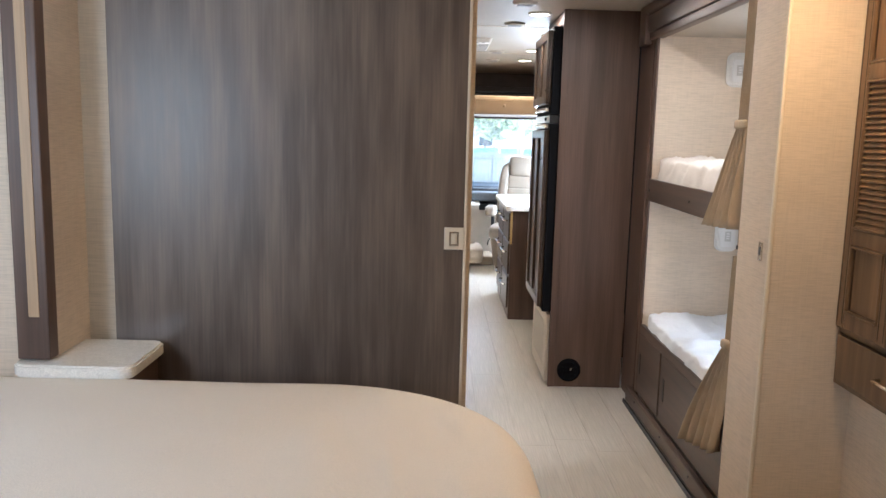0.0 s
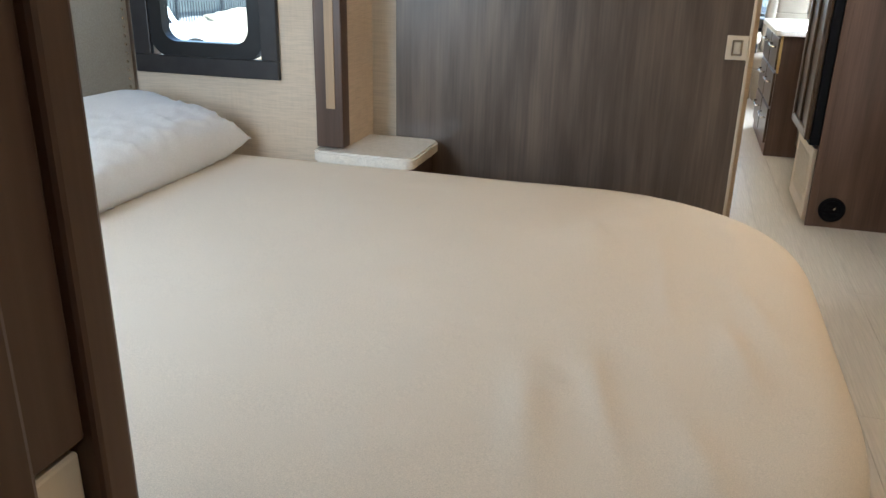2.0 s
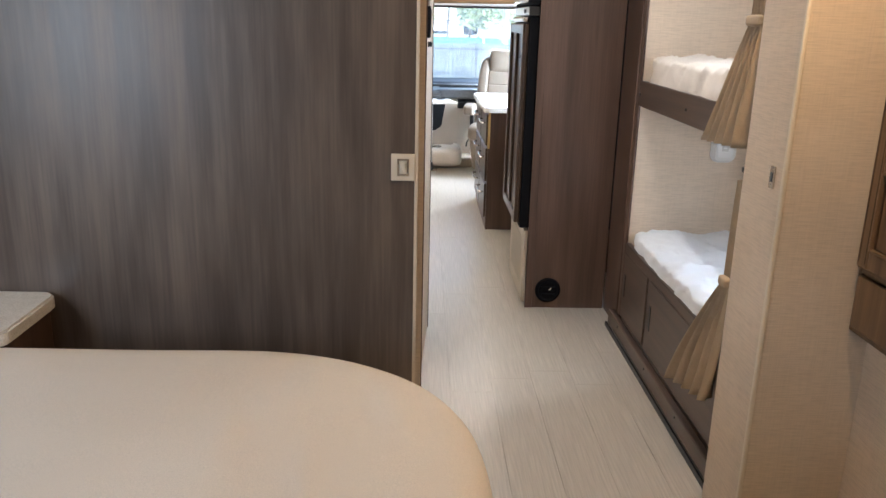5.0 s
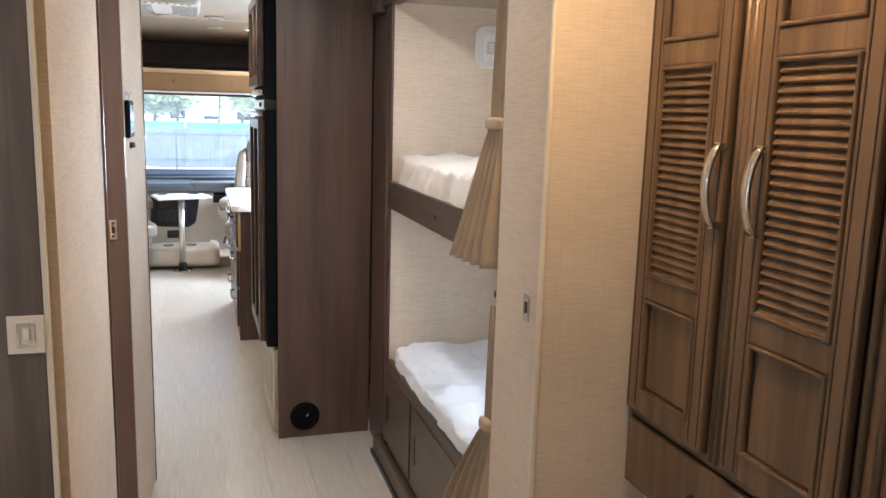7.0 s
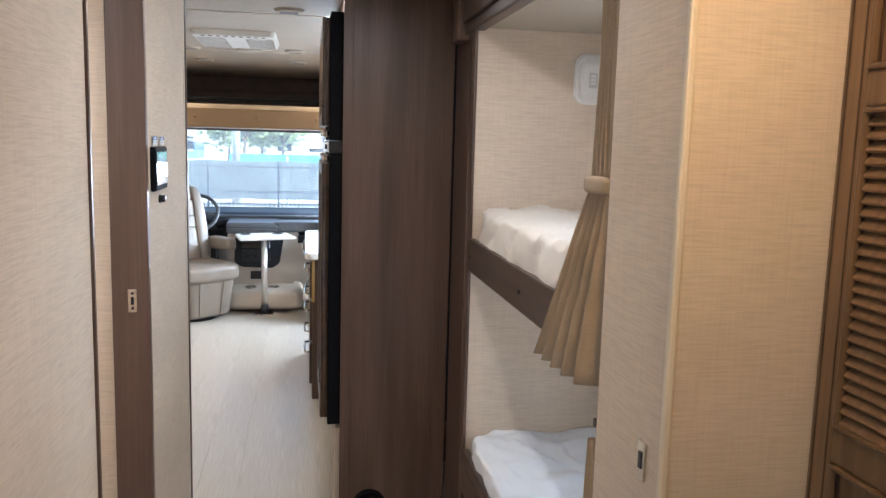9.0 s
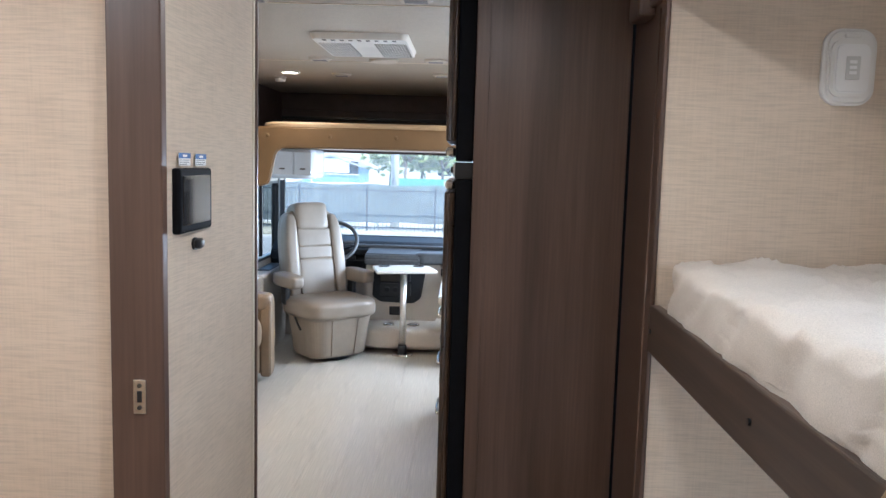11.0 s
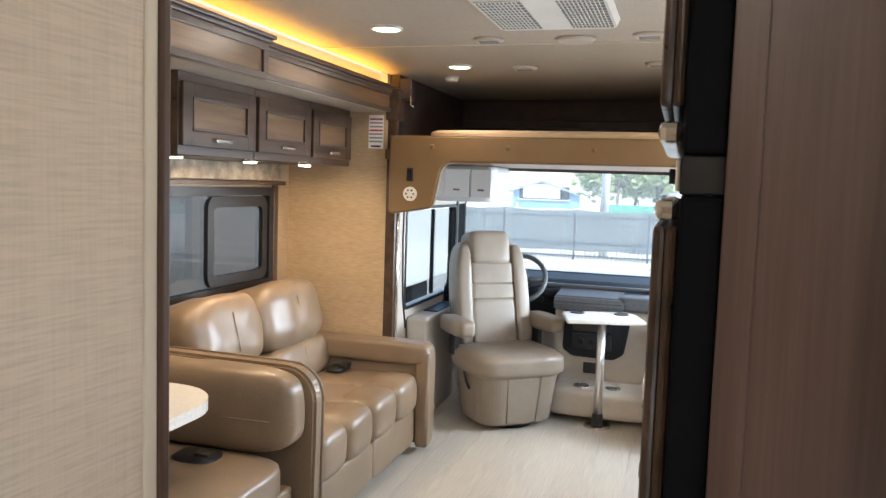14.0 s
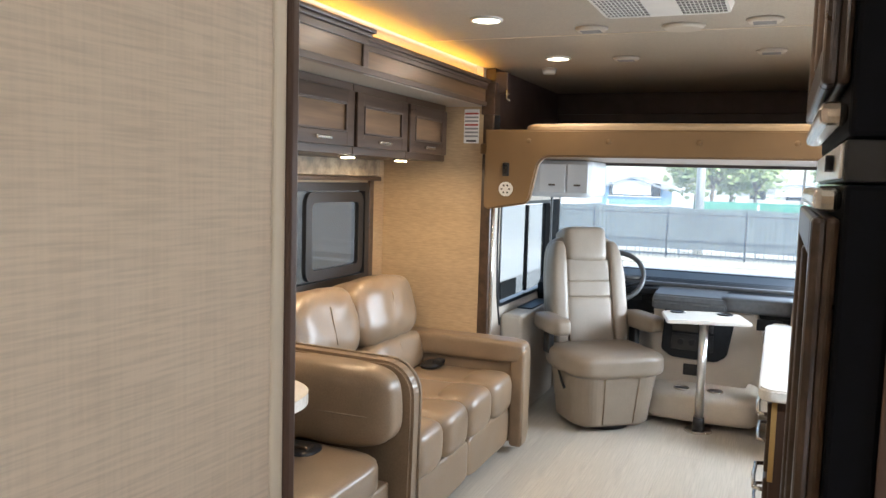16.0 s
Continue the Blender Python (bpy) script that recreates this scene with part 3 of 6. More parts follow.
part("bedspread", sb, SPREAD, bed, "cream cotton bedspread with faint creases")


def pillow(name, lo, hi, tilt, seed, label):
    """A plump pillow with pinched corners, leaning back."""
    bm = bmesh.new()
    n = 44
    grid = {}
    cx, cy, cz = [(a + b) / 2 for a, b in zip(lo, hi)]
    hx, hy, hz = [(b - a) / 2 for a, b in zip(lo, hi)]
    for side in (1, -1):
        for i in range(n + 1):
            for j in range(n + 1):
                u, v = 2 * i / n - 1, 2 * j / n - 1
                edge = max(abs(u), abs(v)) > 0.9999
                if side < 0 and edge:
                    grid[side, i, j] = grid[1, i, j]
                    continue
                prof = max(0.0, (1 - u ** 4)) ** 0.55 * max(0.0, (1 - v ** 4)) ** 0.55
                pinch = 1 - 0.05 * (1 - u * u) * abs(v) ** 3
                pinch2 = 1 - 0.05 * (1 - v * v) * abs(u) ** 3
                rim_ = (1 - prof) * prof * 4
                wr = 0.05 * rim_ * noise.noise(Vector((u * 4 + seed, v * 4, 1.0))) + 0.05 * noise.noise(Vector((u * 1.8, v * 1.8 + seed, 4)))
                low = max(0.0, min(1.0, (u + 0.15) / 0.6)) + 0.7 * max(0.0, (abs(v) - 0.55) / 0.45)
                line = abs(noise.noise(Vector((u * 1.6 + v * 0.8, v * 4.2 - u * 0.9 + seed, 2.7))))
                line2 = abs(noise.noise(Vector((u * 3.1 - v * 1.5, v * 3.0 + u * 2.2 + seed, 7.1))))
                wr += low * (0.13 * max(0.0, 1 - line * 9) + 0.07 * max(0.0, 1 - line2 * 11))
                grid[side, i, j] = bm.verts.new((u * hx * pinch2, v * hy * pinch, side * hz * (prof + 1.05 * wr * prof)))
    for side in (1, -1):
        for i in range(n):
            for j in range(n):
                q = [grid[side, i, j], grid[side, i + 1, j], grid[side, i + 1, j + 1], grid[side, i, j + 1]]
                bm.faces.new(q if side > 0 else q[::-1]).smooth = True
    bmesh.ops.transform(bm, matrix=pose(cx, cy, cz, 0, tilt, 0), verts=bm.verts[:])
    return single(name, bm, LINEN, label, "pillow", "pillows on the bed")


pillow("pillow", (-1.74, 1.37, 0.779), (-1.33, 2.16, 0.964), 13, 0.0, "plump white pillow with creased case, leaning on the headboard")
pillow("pillow", (-1.74, 0.68, 0.779), (-1.33, 1.36, 0.964), 13, 7.0, "plump white pillow beside another on the bed")

# rear corner cabinet beside the bed
cc = thing("corner_cabinet", (-0.7, -0.3, 0), "dark wood rear corner cabinet with an open lower bay", "cabinet")
CX, CY = -0.322, 0.287
part("body", boxes((-1.05, CX - 0.03, -0.99, CY - 0.004, 0, 2.12, 0.003)), WOOD, cc)
part("stile", boxes((CX - 0.03, CX, CY - 0.021, CY, 0, 2.12, 0.003)), WOOD, cc)
part("upper_panel", boxes((CX - 0.03, CX - 0.006, CY - 0.055, CY - 0.021, 1.177, 2.12, 0.002)), WOOD, cc)
part("lower_panel", boxes((CX - 0.03, CX - 0.010, CY - 0.053, CY - 0.022, 0.02, 1.171, 0.002)), TRIMLIGHT, cc, "pale lower panel under the wood panel")
part("stile", boxes((CX - 0.03, CX + 0.002, -0.99, CY - 0.056, 0, 2.12, 0.003)), WOOD, cc)
lp = part("latch_plate", rod(bmesh.new(), (CX + 0.002, CY - 0.093, 1.146), (CX + 0.010, CY - 0.093, 1.146), 0.036, 24), BRONZE, cc, "dark metal latch plate")
part("latch_pin", boxes((CX + 0.010, CX + 0.016, CY - 0.097, CY - 0.089, 1.131, 1.161, 0.002)), CHROME, lp)

# wardrobe with louvred doors
def handle_bow(x, y, z0, z1):
    """A flat bar handle bowed away from its door, on two square feet."""
    bm, n = bmesh.new(), 16
    rows = []
    for i in range(n + 1):
        f = i / n
        out, z = 0.012 + 0.022 * math.sin(math.pi * f) ** 0.7, z0 + (z1 - z0) * f
        rows.append([bm.verts.new((x - out - dx, y + dy, z)) for dx, dy in ((-0.003, -0.010), (0.004, -0.0085), (0.004, 0.0085), (-0.003, 0.010))])
    for a, b in zip(rows, rows[1:]):
        for k in range(4):
            bm.faces.new((a[k], a[(k + 1) % 4], b[(k + 1) % 4], b[k])).smooth = True
    bm.faces.new(rows[0][::-1])
    bm.faces.new(rows[-1])
    bmesh.ops.recalc_face_normals(bm, faces=bm.faces[:])
    for z in (z0 + 0.004, z1 - 0.004):
        box(bm, x - 0.016, x + 0.002, y - 0.008, y + 0.008, z - 0.007, z + 0.007, 0.002)
    return bm


ward = thing("wardrobe", (1.28, 2.16, 0.70), "brown glazed wood wardrobe with two louvred doors above a drawer", "wardrobe")
FX = 1.25
part("centre_stile", boxes((FX - 0.004, FX + 0.010, 2.169, 2.226, 0.88, 2.10, 0.003)), GLAZED, ward)
part("carcass", boxes((FX + 0.012, 1.309, 1.78, 2.522, 0.70, 2.12, 0.003)), GLAZED, ward)
part("face_frame", boxes((FX, FX + 0.012, 2.507, 2.522, 0.70, 2.12, 0.003), (FX, FX + 0.012, 1.78, 1.882, 0.70, 2.12, 0.003), (FX, FX + 0.012, 1.882, 2.507, 0.866, 0.886, 0.002), (FX, FX + 0.012, 1.882, 2.507, 0.70, 0.715, 0.002)), GLAZED, ward)
dr = part("drawer_front", boxes((FX - 0.012, FX + 0.002, 1.89, 2.500, 0.718, 0.862, 0.004)), GLAZED, ward)
part("handle", tube(bmesh.new(), [(FX - 0.012, 2.25, 0.79), (FX - 0.035, 2.24, 0.79), (FX - 0.037, 2.195, 0.79), (FX - 0.035, 2.15, 0.79), (FX - 0.012, 2.14, 0.79)], 0.006), CHROME, dr, "brushed nickel pull")
for yy in (2.513, 2.178, 2.197, 2.216, 1.79, 1.84, 1.873):
    part("bead", rod(bmesh.new(), (FX - 0.003, yy, 0.88), (FX - 0.003, yy, 2.11), 0.0065, 10), GLAZED, ward)
slat_mesh = None
for y0, y1, hy in ((2.230, 2.505, 2.236), (1.888, 2.165, 2.122)):
    dd = part("door", boxes((FX - 0.006, FX - 0.001, y0 + 0.002, y1 - 0.002, 0.890, 2.098, 0.001)), GLAZED, ward)
    for ya, yb in ((y0, y0 + 0.048), (y1 - 0.048, y1)):
        st_ = part("stile", boxes((FX - 0.020, FX - 0.005, ya, yb, 0.888, 2.10, 0.004)), GLAZED, dd)
        for yg in (ya + 0.010, yb - 0.010):
            part("groove_line", boxes((FX - 0.0215, FX - 0.0195, yg - 0.0012, yg + 0.0012, 0.90, 2.09)), CABINET, st_, "dark glaze line in the groove")
    for za, zb in ((0.888, 0.938), (1.143, 1.193), (1.628, 1.676), (2.045, 2.10)):
        part("rail", boxes((FX - 0.019, FX - 0.005, y0 + 0.046, y1 - 0.046, za, zb, 0.004)), GLAZED, dd)
    part("panel", boxes((FX - 0.010, FX - 0.002, y0 + 0.046, y1 - 0.046, 0.936, 1.145)), GLAZED, dd)
    part("panel", boxes((FX - 0.010, FX - 0.002, y0 + 0.046, y1 - 0.046, 1.674, 2.047)), GLAZED, dd)
    for za, zb in ((0.938, 1.143), (1.193, 1.628), (1.676, 2.045)):
        ya, yb = y0 + 0.048, y1 - 0.048
        mould = bmesh.new()
        for row in ((ya, ya + 0.008, za, zb), (yb - 0.008, yb, za, zb), (ya, yb, za, za + 0.008), (ya, yb, zb - 0.008, zb)):
            box(mould, FX - 0.024, FX - 0.012, *row, 0.0035)
        part("moulding", mould, GLAZED, dd)
        groove = bmesh.new()
        for row in ((ya + 0.008, ya + 0.0105, za + 0.008, zb - 0.008), (yb - 0.0105, yb - 0.008, za + 0.008, zb - 0.008), (ya + 0.0105, yb - 0.0105, za + 0.008, za + 0.0105), (ya + 0.0105, yb - 0.0105, zb - 0.0105, zb - 0.008)):
            box(groove, FX - 0.0125, FX - 0.0095, *row)
        part("groove_line", groove, CABINET, dd, "dark glaze line in the groove")
    if slat_mesh is None:
        sm = bmesh.new()
        box(sm, -0.003, 0.003, -0.083, 0.083, -0.0120, 0.0120, 0.002)
        slat_mesh = mesh_of("slat", sm, GLAZED)
    for k in range(25):
        piece("slat", slat_mesh, dd, pose(FX - 0.010, (y0 + y1) / 2, 1.209 + k * 0.01685, 0, 38, 0))
    part("handle", handle_bow(FX - 0.018, hy, 1.330, 1.482), CHROME, dd, "bowed brushed nickel handle")

# partition between bedroom and bunks
structure("wall_partition", boxes((1.017, 1.76, 2.525, 2.785, 0, 2.13)), CLOTH, "beige grasscloth partition end")
structure("trim_partition", boxes((1.011, 1.024, 2.520, 2.533, 0, 2.13, 0.004)), TRIMLIGHT, "ivory corner bead")
ps = structure("strike_plate", boxes((1.012, 1.017, 2.577, 2.605, 1.070, 1.130, 0.002)), CHROME, "small nickel door strike")
part("strike_slot", boxes((1.0105, 1.013, 2.586, 2.596, 1.088, 1.114)), BLACK, ps)
dc = single("door_catch", boxes((1.022, 1.040, 2.785, 2.802, 1.055, 1.110, 0.003), (1.018, 1.030, 2.790, 2.806, 1.075, 1.090, 0.002)), BLACK, "small black door catch on the partition edge", "catch")

# bunk alcove, lit by a small window in each bunk
BUNK_WINDOWS = ((2.90, 3.40, 0.72, 1.02), (2.90, 3.40, 1.48, 1.78))
structure("wall_bunk_back", boxes((1.70, 1.76, 2.785, 2.90, 0, 2.13), (1.70, 1.76, 3.40, 4.33, 0, 2.13), (1.70, 1.76, 2.90, 3.40, 0, 0.72), (1.70, 1.76, 2.90, 3.40, 1.02, 1.48), (1.70, 1.76, 2.90, 3.40, 1.78, 2.13)), CLOTH, "beige grasscloth bunk alcove wall")
for k, (ya, yb, za, zb) in enumerate(BUNK_WINDOWS):
    bw = thing("window_%d" % (7 + k), (1.73, ya, za), "small bunk window in a black frame", "", kind="structure")
    part("window_frame", rim(bmesh.new(), ya, yb, za, zb, 0.04, 0.025, 1.735, 1.755, "x"), BLACK, bw)
    window_light("bunk_window_light", (1.745, (ya + yb) / 2, (za + zb) / 2), (1.0, (ya + yb) / 2, (za + zb) / 2), yb - ya - 0.06, zb - za - 0.06, 1.0)
structure("wall_bunk_end", boxes((1.088, 1.70, 4.215, 4.33, 0, 2.13)), CLOTH, "beige grasscloth bunk end wall")
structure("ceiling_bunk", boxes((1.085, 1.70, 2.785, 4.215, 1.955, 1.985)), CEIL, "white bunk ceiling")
structure("wall_bunk_post", boxes((1.085, 1.115, 4.33, 4.575, 0, 2.13)), WOOD, "dark wood wall beside the fridge")
frame_b = thing("bunk_surround", (1.06, 3.5, 0), "dark wood built-in bunk frame with stepped mouldings", "bunk frame")
part("post", boxes((1.076, 1.088, 4.205, 4.255, 0, 1.96, 0.004)), WOOD, frame_b)
part("post", boxes((1.080, 1.0878, 4.257, 4.33, 0, 1.96, 0.003)), WOOD, frame_b)
part("post_bead", rod(bmesh.new(), (1.080, 4.262, 0.0), (1.080, 4.262, 1.93), 0.006, 8), WOOD, frame_b)
part("header", boxes((1.066, 1.112, 2.787, 4.40, 1.945, 1.985, 0.006), (1.056, 1.112, 2.787, 4.40, 1.985, 2.075, 0.006), (1.040, 1.112, 2.787, 4.43, 2.075, 2.128, 0.010)), WOOD_H, frame_b)
part("bracket", boxes((1.040, 1.084, 4.33, 4.455, 1.925, 2.126, 0.008)), WOOD, frame_b)

for nm, zb0, zb1, zm, lab in (("upper", 1.125, 1.238, 1.345, "upper bunk with a white mattress behind a dark wood rail"), ("lower", 0.0, 0.472, 0.535, "lower bunk with a white rumpled sheet above dark drawers")):
    bk = thing("bunk_bed", (1.35, 3.5, zb0), lab, "bunk bed", "bunk beds")
    rail = part("rail", boxes((1.076, 1.102, 2.787, 4.204, max(zb0, 0.10), zb1, 0.004)), WOOD_H, bk)
    part("platform", boxes((1.102, 1.697, 2.79, 4.213, zb1 - 0.06, zb1 - 0.035)), CEIL if nm == "upper" else WOOD_H, bk)
    mb = bmesh.new()
    puff(mb, (1.086, 2.792, zb1 - 0.03), (1.69, 4.212, zm), 9.0, 56, 0.0)
    for v in mb.verts:
        x, y, z = v.co
        if z > zb1 + 0.01:
            fan = noise.noise(Vector((x * 7 + y * 4, y * 11 - x * 5, zb0)))
            v.co.z += 0.010 * noise.noise(Vector((x * 6, y * 6, zb0 * 9))) + 0.022 * max(0.0, fan) + 0.012 * max(0.0, 1 - abs(noise.noise(Vector((x * 5 - y * 3, y * 8 + x * 6, 4 + zb0)))) * 6)
        if x < 1.2:
            v.co.x += 0.008 * noise.noise(Vector((y * 11, z * 14, 3))) + 0.008 * max(0.0, 1 - abs(noise.noise(Vector((y * 7 + z * 9, z * 5, 6)))) * 5)
            v.co.z += 0.010 * noise.noise(Vector((y * 13, z * 9, 8)))
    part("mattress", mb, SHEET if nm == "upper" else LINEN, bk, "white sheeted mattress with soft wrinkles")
    if nm == "upper":
        for yy in (3.53, 4.185):
            part("screw_cap", rod(bmesh.new(), (1.072, yy, 1.178), (1.077, yy, 1.178), 0.006, 10), BLACK, bk)
    else:
        part("plinth", boxes((1.044, 1.076, 2.787, 4.30, 0.022, 0.098, 0.006)), WOOD_H, bk)
        part("toe_kick", boxes((1.036, 1.044, 2.787, 4.32, 0.0, 0.022)), BLACK, bk, "black floor seal")
        for yy in (3.19, 3.62, 4.10):
            part("screw_cap", rod(bmesh.new(), (1.040, yy, 0.075), (1.045, yy, 0.075), 0.005, 10), BLACK, bk)
        for ya, yb in ((2.86, 3.74), (3.78, 4.18)):
            dw = part("drawer_front", boxes((1.069, 1.077, ya, yb, 0.112, 0.43, 0.003)), WOOD_H, bk)
            part("finger_slot", boxes((1.0665, 1.070, yb - 0.055, yb - 0.030, 0.22, 0.33, 0.001)), BLACK, dw)


def curtain(top, tie, bottom, y_at, widths, x_at, slope, label):
    """A tied curtain that hangs beside the partition and flares below its tie."""
    bm = bmesh.new()
    ob = thing("curtain", (x_at, y_at, bottom), label, "curtain", "bunk curtains")
    n, rows = 60, []
    zs = [top + (tie - top) * i / 10 for i in range(11)] + [tie + (bottom - tie) * i / 14 for i in range(1, 15)]
    for z in zs:
        if z >= tie:
            f = (z - tie) / (top - tie)
            w, off = widths[1] + (widths[0] - widths[1]) * f ** 1.3, 0.02 * f
        else:
            f = (tie - z) / (tie - bottom)
            w, off = widths[1] + (widths[2] - widths[1]) * f ** 0.9, 0.05 * f
        row = []
        for i in range(n + 1):
            s = i / n
            amp = 0.006 + 0.018 * (w / 0.3)
            row.append(bm.verts.new((x_at - amp * (math.sin(s * 2 * math.pi * 4.5 + 0.6 * math.sin(z * 9)) + 0.3 * math.sin(s * 31 + z * 4)) - 0.25 * off, y_at + w * s + off * 0.6, z - (slope * s * (tie - z) / max(tie - bottom, 0.01) if z < tie else 0))))
        rows.append(row)
    for a, b in zip(rows, rows[1:]):
        for i in range(n):
            bm.faces.new((a[i], a[i + 1], b[i + 1], b[i])).smooth = True
    c = part("cloth", bm, CURTAIN, ob)
    so = c.modifiers.new("thickness", "SOLIDIFY")
    so.thickness = 0.003
    tb = bmesh.new()
    puff(tb, (x_at - 0.026, y_at - 0.006, tie - 0.016), (x_at + 0.022, y_at + widths[1] + 0.008, tie + 0.016), 5, 6)
    part("tie_band", tb, CURTAIN, ob, "tan fabric tie-back band")


curtain(1.94, 1.500, 1.140, 2.795, (0.06, 0.10, 0.30), 1.034, 0.015, "tan curtain tied back and flaring beside the upper bunk")
curtain(1.05, 0.735, 0.33, 2.790, (0.010, 0.045, 0.40), 1.026, 0.10, "tan curtain tied back and flaring beside the lower bunk")

def bunk_light(x, z, label):
    """A white oval reading light with a framed lens and a switch, on the end wall."""
    yw = 4.215
    ob = thing("bunk_light", (x, yw, z), label, "wall light", "bunk reading lights")
    bm = bmesh.new()
    outline(bm, rounded(x - 0.060, x + 0.060, z - 0.086, z + 0.086, 0.040, 8), "y", yw - 0.018, yw)
    bmesh.ops.bevel(bm, geom=[e for e in bm.edges if abs(e.verts[0].co.y - (yw - 0.018)) < 1e-5 and abs(e.verts[1].co.y - (yw - 0.018)) < 1e-5], offset=0.008, segments=3, affect="EDGES")
    part("housing", bm, WHITE, ob)
    part("bezel", rim(bmesh.new(), x - 0.047, x + 0.047, z - 0.068, z + 0.058, 0.022, 0.008, yw - 0.026, yw - 0.017), WHITE, ob)
    bm = bmesh.new()
    outline(bm, rounded(x - 0.040, x + 0.040, z - 0.060, z + 0.050, 0.016), "y", yw - 0.030, yw - 0.018)
    bmesh.ops.bevel(bm, geom=bm.edges[:], offset=0.004, segments=2, affect="EDGES")
    ln = part("lens", bm, FROSTED, ob, "frosted ribbed lens")
    part("reflector", boxes((x - 0.016, x + 0.016, yw - 0.0315, yw - 0.0295, z - 0.030, z + 0.022, 0.001)), GALV, ln)
    for k in range(3):
        part("chip", boxes((x - 0.008, x + 0.008, yw - 0.0325, yw - 0.031, z - 0.018 + k * 0.012, z - 0.011 + k * 0.012)), PAPER, ln)
    part("switch", boxes((x - 0.018, x + 0.018, yw - 0.022, yw - 0.017, z + 0.064, z + 0.073, 0.002)), WHITE, ob)


FROSTED = mat("frosted_lens", (0.85, 0.85, 0.84), (0.82, 0.82, 0.81), rough=0.25)
bunk_light(1.494, 1.798, "white oval bunk reading light on the end wall")
bunk_light(1.498, 0.955, "white oval reading light in the lower bunk")

# ---- fridge wall and kitchen ----
side = thing("fridge_cabinet", (0.85, 4.56, 0), "tall dark wood cabinet side around the fridge", "cabinet")
part("side_panel", boxes((0.655, 1.075, 4.565, 4.60, 0, 2.128, 0.002)), WOOD, side)
part("edge_trim", boxes((0.652, 0.690, 4.560, 4.566, 0, 2.128, 0.002)), WOOD, side)
part("back_panel", boxes((0.66, 1.30, 5.21, 5.24, 0, 2.128, 0.002)), WOOD, side)
part("top_filler", boxes((0.66, 1.29, 4.60, 5.21, 2.06, 2.128, 0.002)), WOOD, side)
part("lower_vent_panel", boxes((0.635, 0.655, 4.60, 5.21, 0.02, 0.42, 0.003)), BEIGEPLASTIC, side, "pale lower vent panel")
for k in range(9):
    part("vent_slot", boxes((0.632, 0.636, 4.70 + k * 0.05, 4.73 + k * 0.05, 0.10, 0.36)), GROUT, side)
ov = thing("floor_vent", (0.77, 4.56, 0.10), "round black swivel floor vent in the cabinet side", "vent")
part("ring", ring(bmesh.new(), (0.772, 4.560, 0.102), (0, 1, 0), 0.058, 0.011), FRIDGE_BLACK, ov)
part("disc", rod(bmesh.new(), (0.772, 4.564, 0.102), (0.772, 4.556, 0.102), 0.056, 28), FRIDGE_BLACK, ov)
vb = bmesh.new()
for k in (-1, 0, 1):
    rod(vb, (0.735, 4.553, 0.102 + 0.02 * k), (0.81, 4.553, 0.102 + 0.02 * k), 0.0035, 8)
part("blades", vb, FRIDGE_BLACK, ov)
part("hub", rod(bmesh.new(), (0.774, 4.556, 0.098), (0.790, 4.551, 0.118), 0.005, 8), CHROME, ov, "shiny vent pivot")

fridge = thing("fridge", (0.9, 4.9, 0.43), "black two-door RV fridge with wood panel doors", "fridge")
part("body", boxes((0.66, 1.28, 4.605, 5.205, 0.43, 2.05, 0.004)), FRIDGE_BLACK, fridge)
for z0, z1, p0, p1 in ((0.44, 1.512, 0.465, 1.476), (1.562, 2.04, 1.618, 2.02)):
    fd = part("door", boxes((0.603, 0.655, 4.578, 5.200, z0, z1, 0.006)), FRIDGE_BLACK, fridge)
    part("panel", boxes((0.588, 0.603, 4.592, 5.186, p0, p1, 0.006)), CABINET, fd, "dark wood door panel")
    pm = bmesh.new()
    for row in ((4.592, 4.636, p0, p1), (5.142, 5.186, p0, p1), (4.636, 5.142, p0, p0 + 0.05), (4.636, 5.142, p1 - 0.05, p1), (4.875, 4.905, p0 + 0.05, p1 - 0.05)):
        box(pm, 0.574, 0.589, *row, 0.006)
    part("panel_frame", pm, CABINET, fd)
ctl = part("control_strip", boxes((0.602, 0.655, 4.585, 5.195, 1.514, 1.560, 0.003)), BLACK, fridge, "black control strip between the doors")
part("display_front", boxes((0.597, 0.6025, 4.592, 5.188, 1.518, 1.556, 0.002)), STAINLESS, ctl, "bright metal control front")
part("knob", rod(bmesh.new(), (0.597, 4.70, 1.537), (0.588, 4.70, 1.537), 0.010, 14), BLACK, ctl)
for zc in (1.494, 1.588):
    pull = boxes((0.574, 0.604, 4.60, 5.10, zc - 0.012, zc + 0.014, 0.009))
    part("pull", pull, CHROME, fridge, "polished metal pull")

kb = thing("kitchen_cabinet", (0.95, 5.8, 0), "dark wood base cabinets along the side wall", "cabinet")
part("body", boxes((0.78, 1.29, 5.25, 6.222, 0, 0.858, 0.004)), CABINET, kb)
for ya, yb in ((5.28, 5.72), (5.76, 6.20)):
    kd = part("door", boxes((0.760, 0.779, ya, yb, 0.10, 0.84, 0.005)), CABINET, kb)
    part("handle", tube(bmesh.new(), [(0.76, ya + 0.1, 0.78), (0.735, ya + 0.11, 0.78), (0.735, yb - 0.11, 0.78), (0.76, yb - 0.1, 0.78)], 0.006), CHROME, kd, "nickel bar pull")
pen = thing("kitchen_peninsula", (0.85, 6.85, 0), "dark wood drawer cabinet standing out from the kitchen", "cabinet")
part("body", boxes((0.560, 1.29, 6.225, 7.33, 0, 0.858, 0.004)), WOOD, pen)
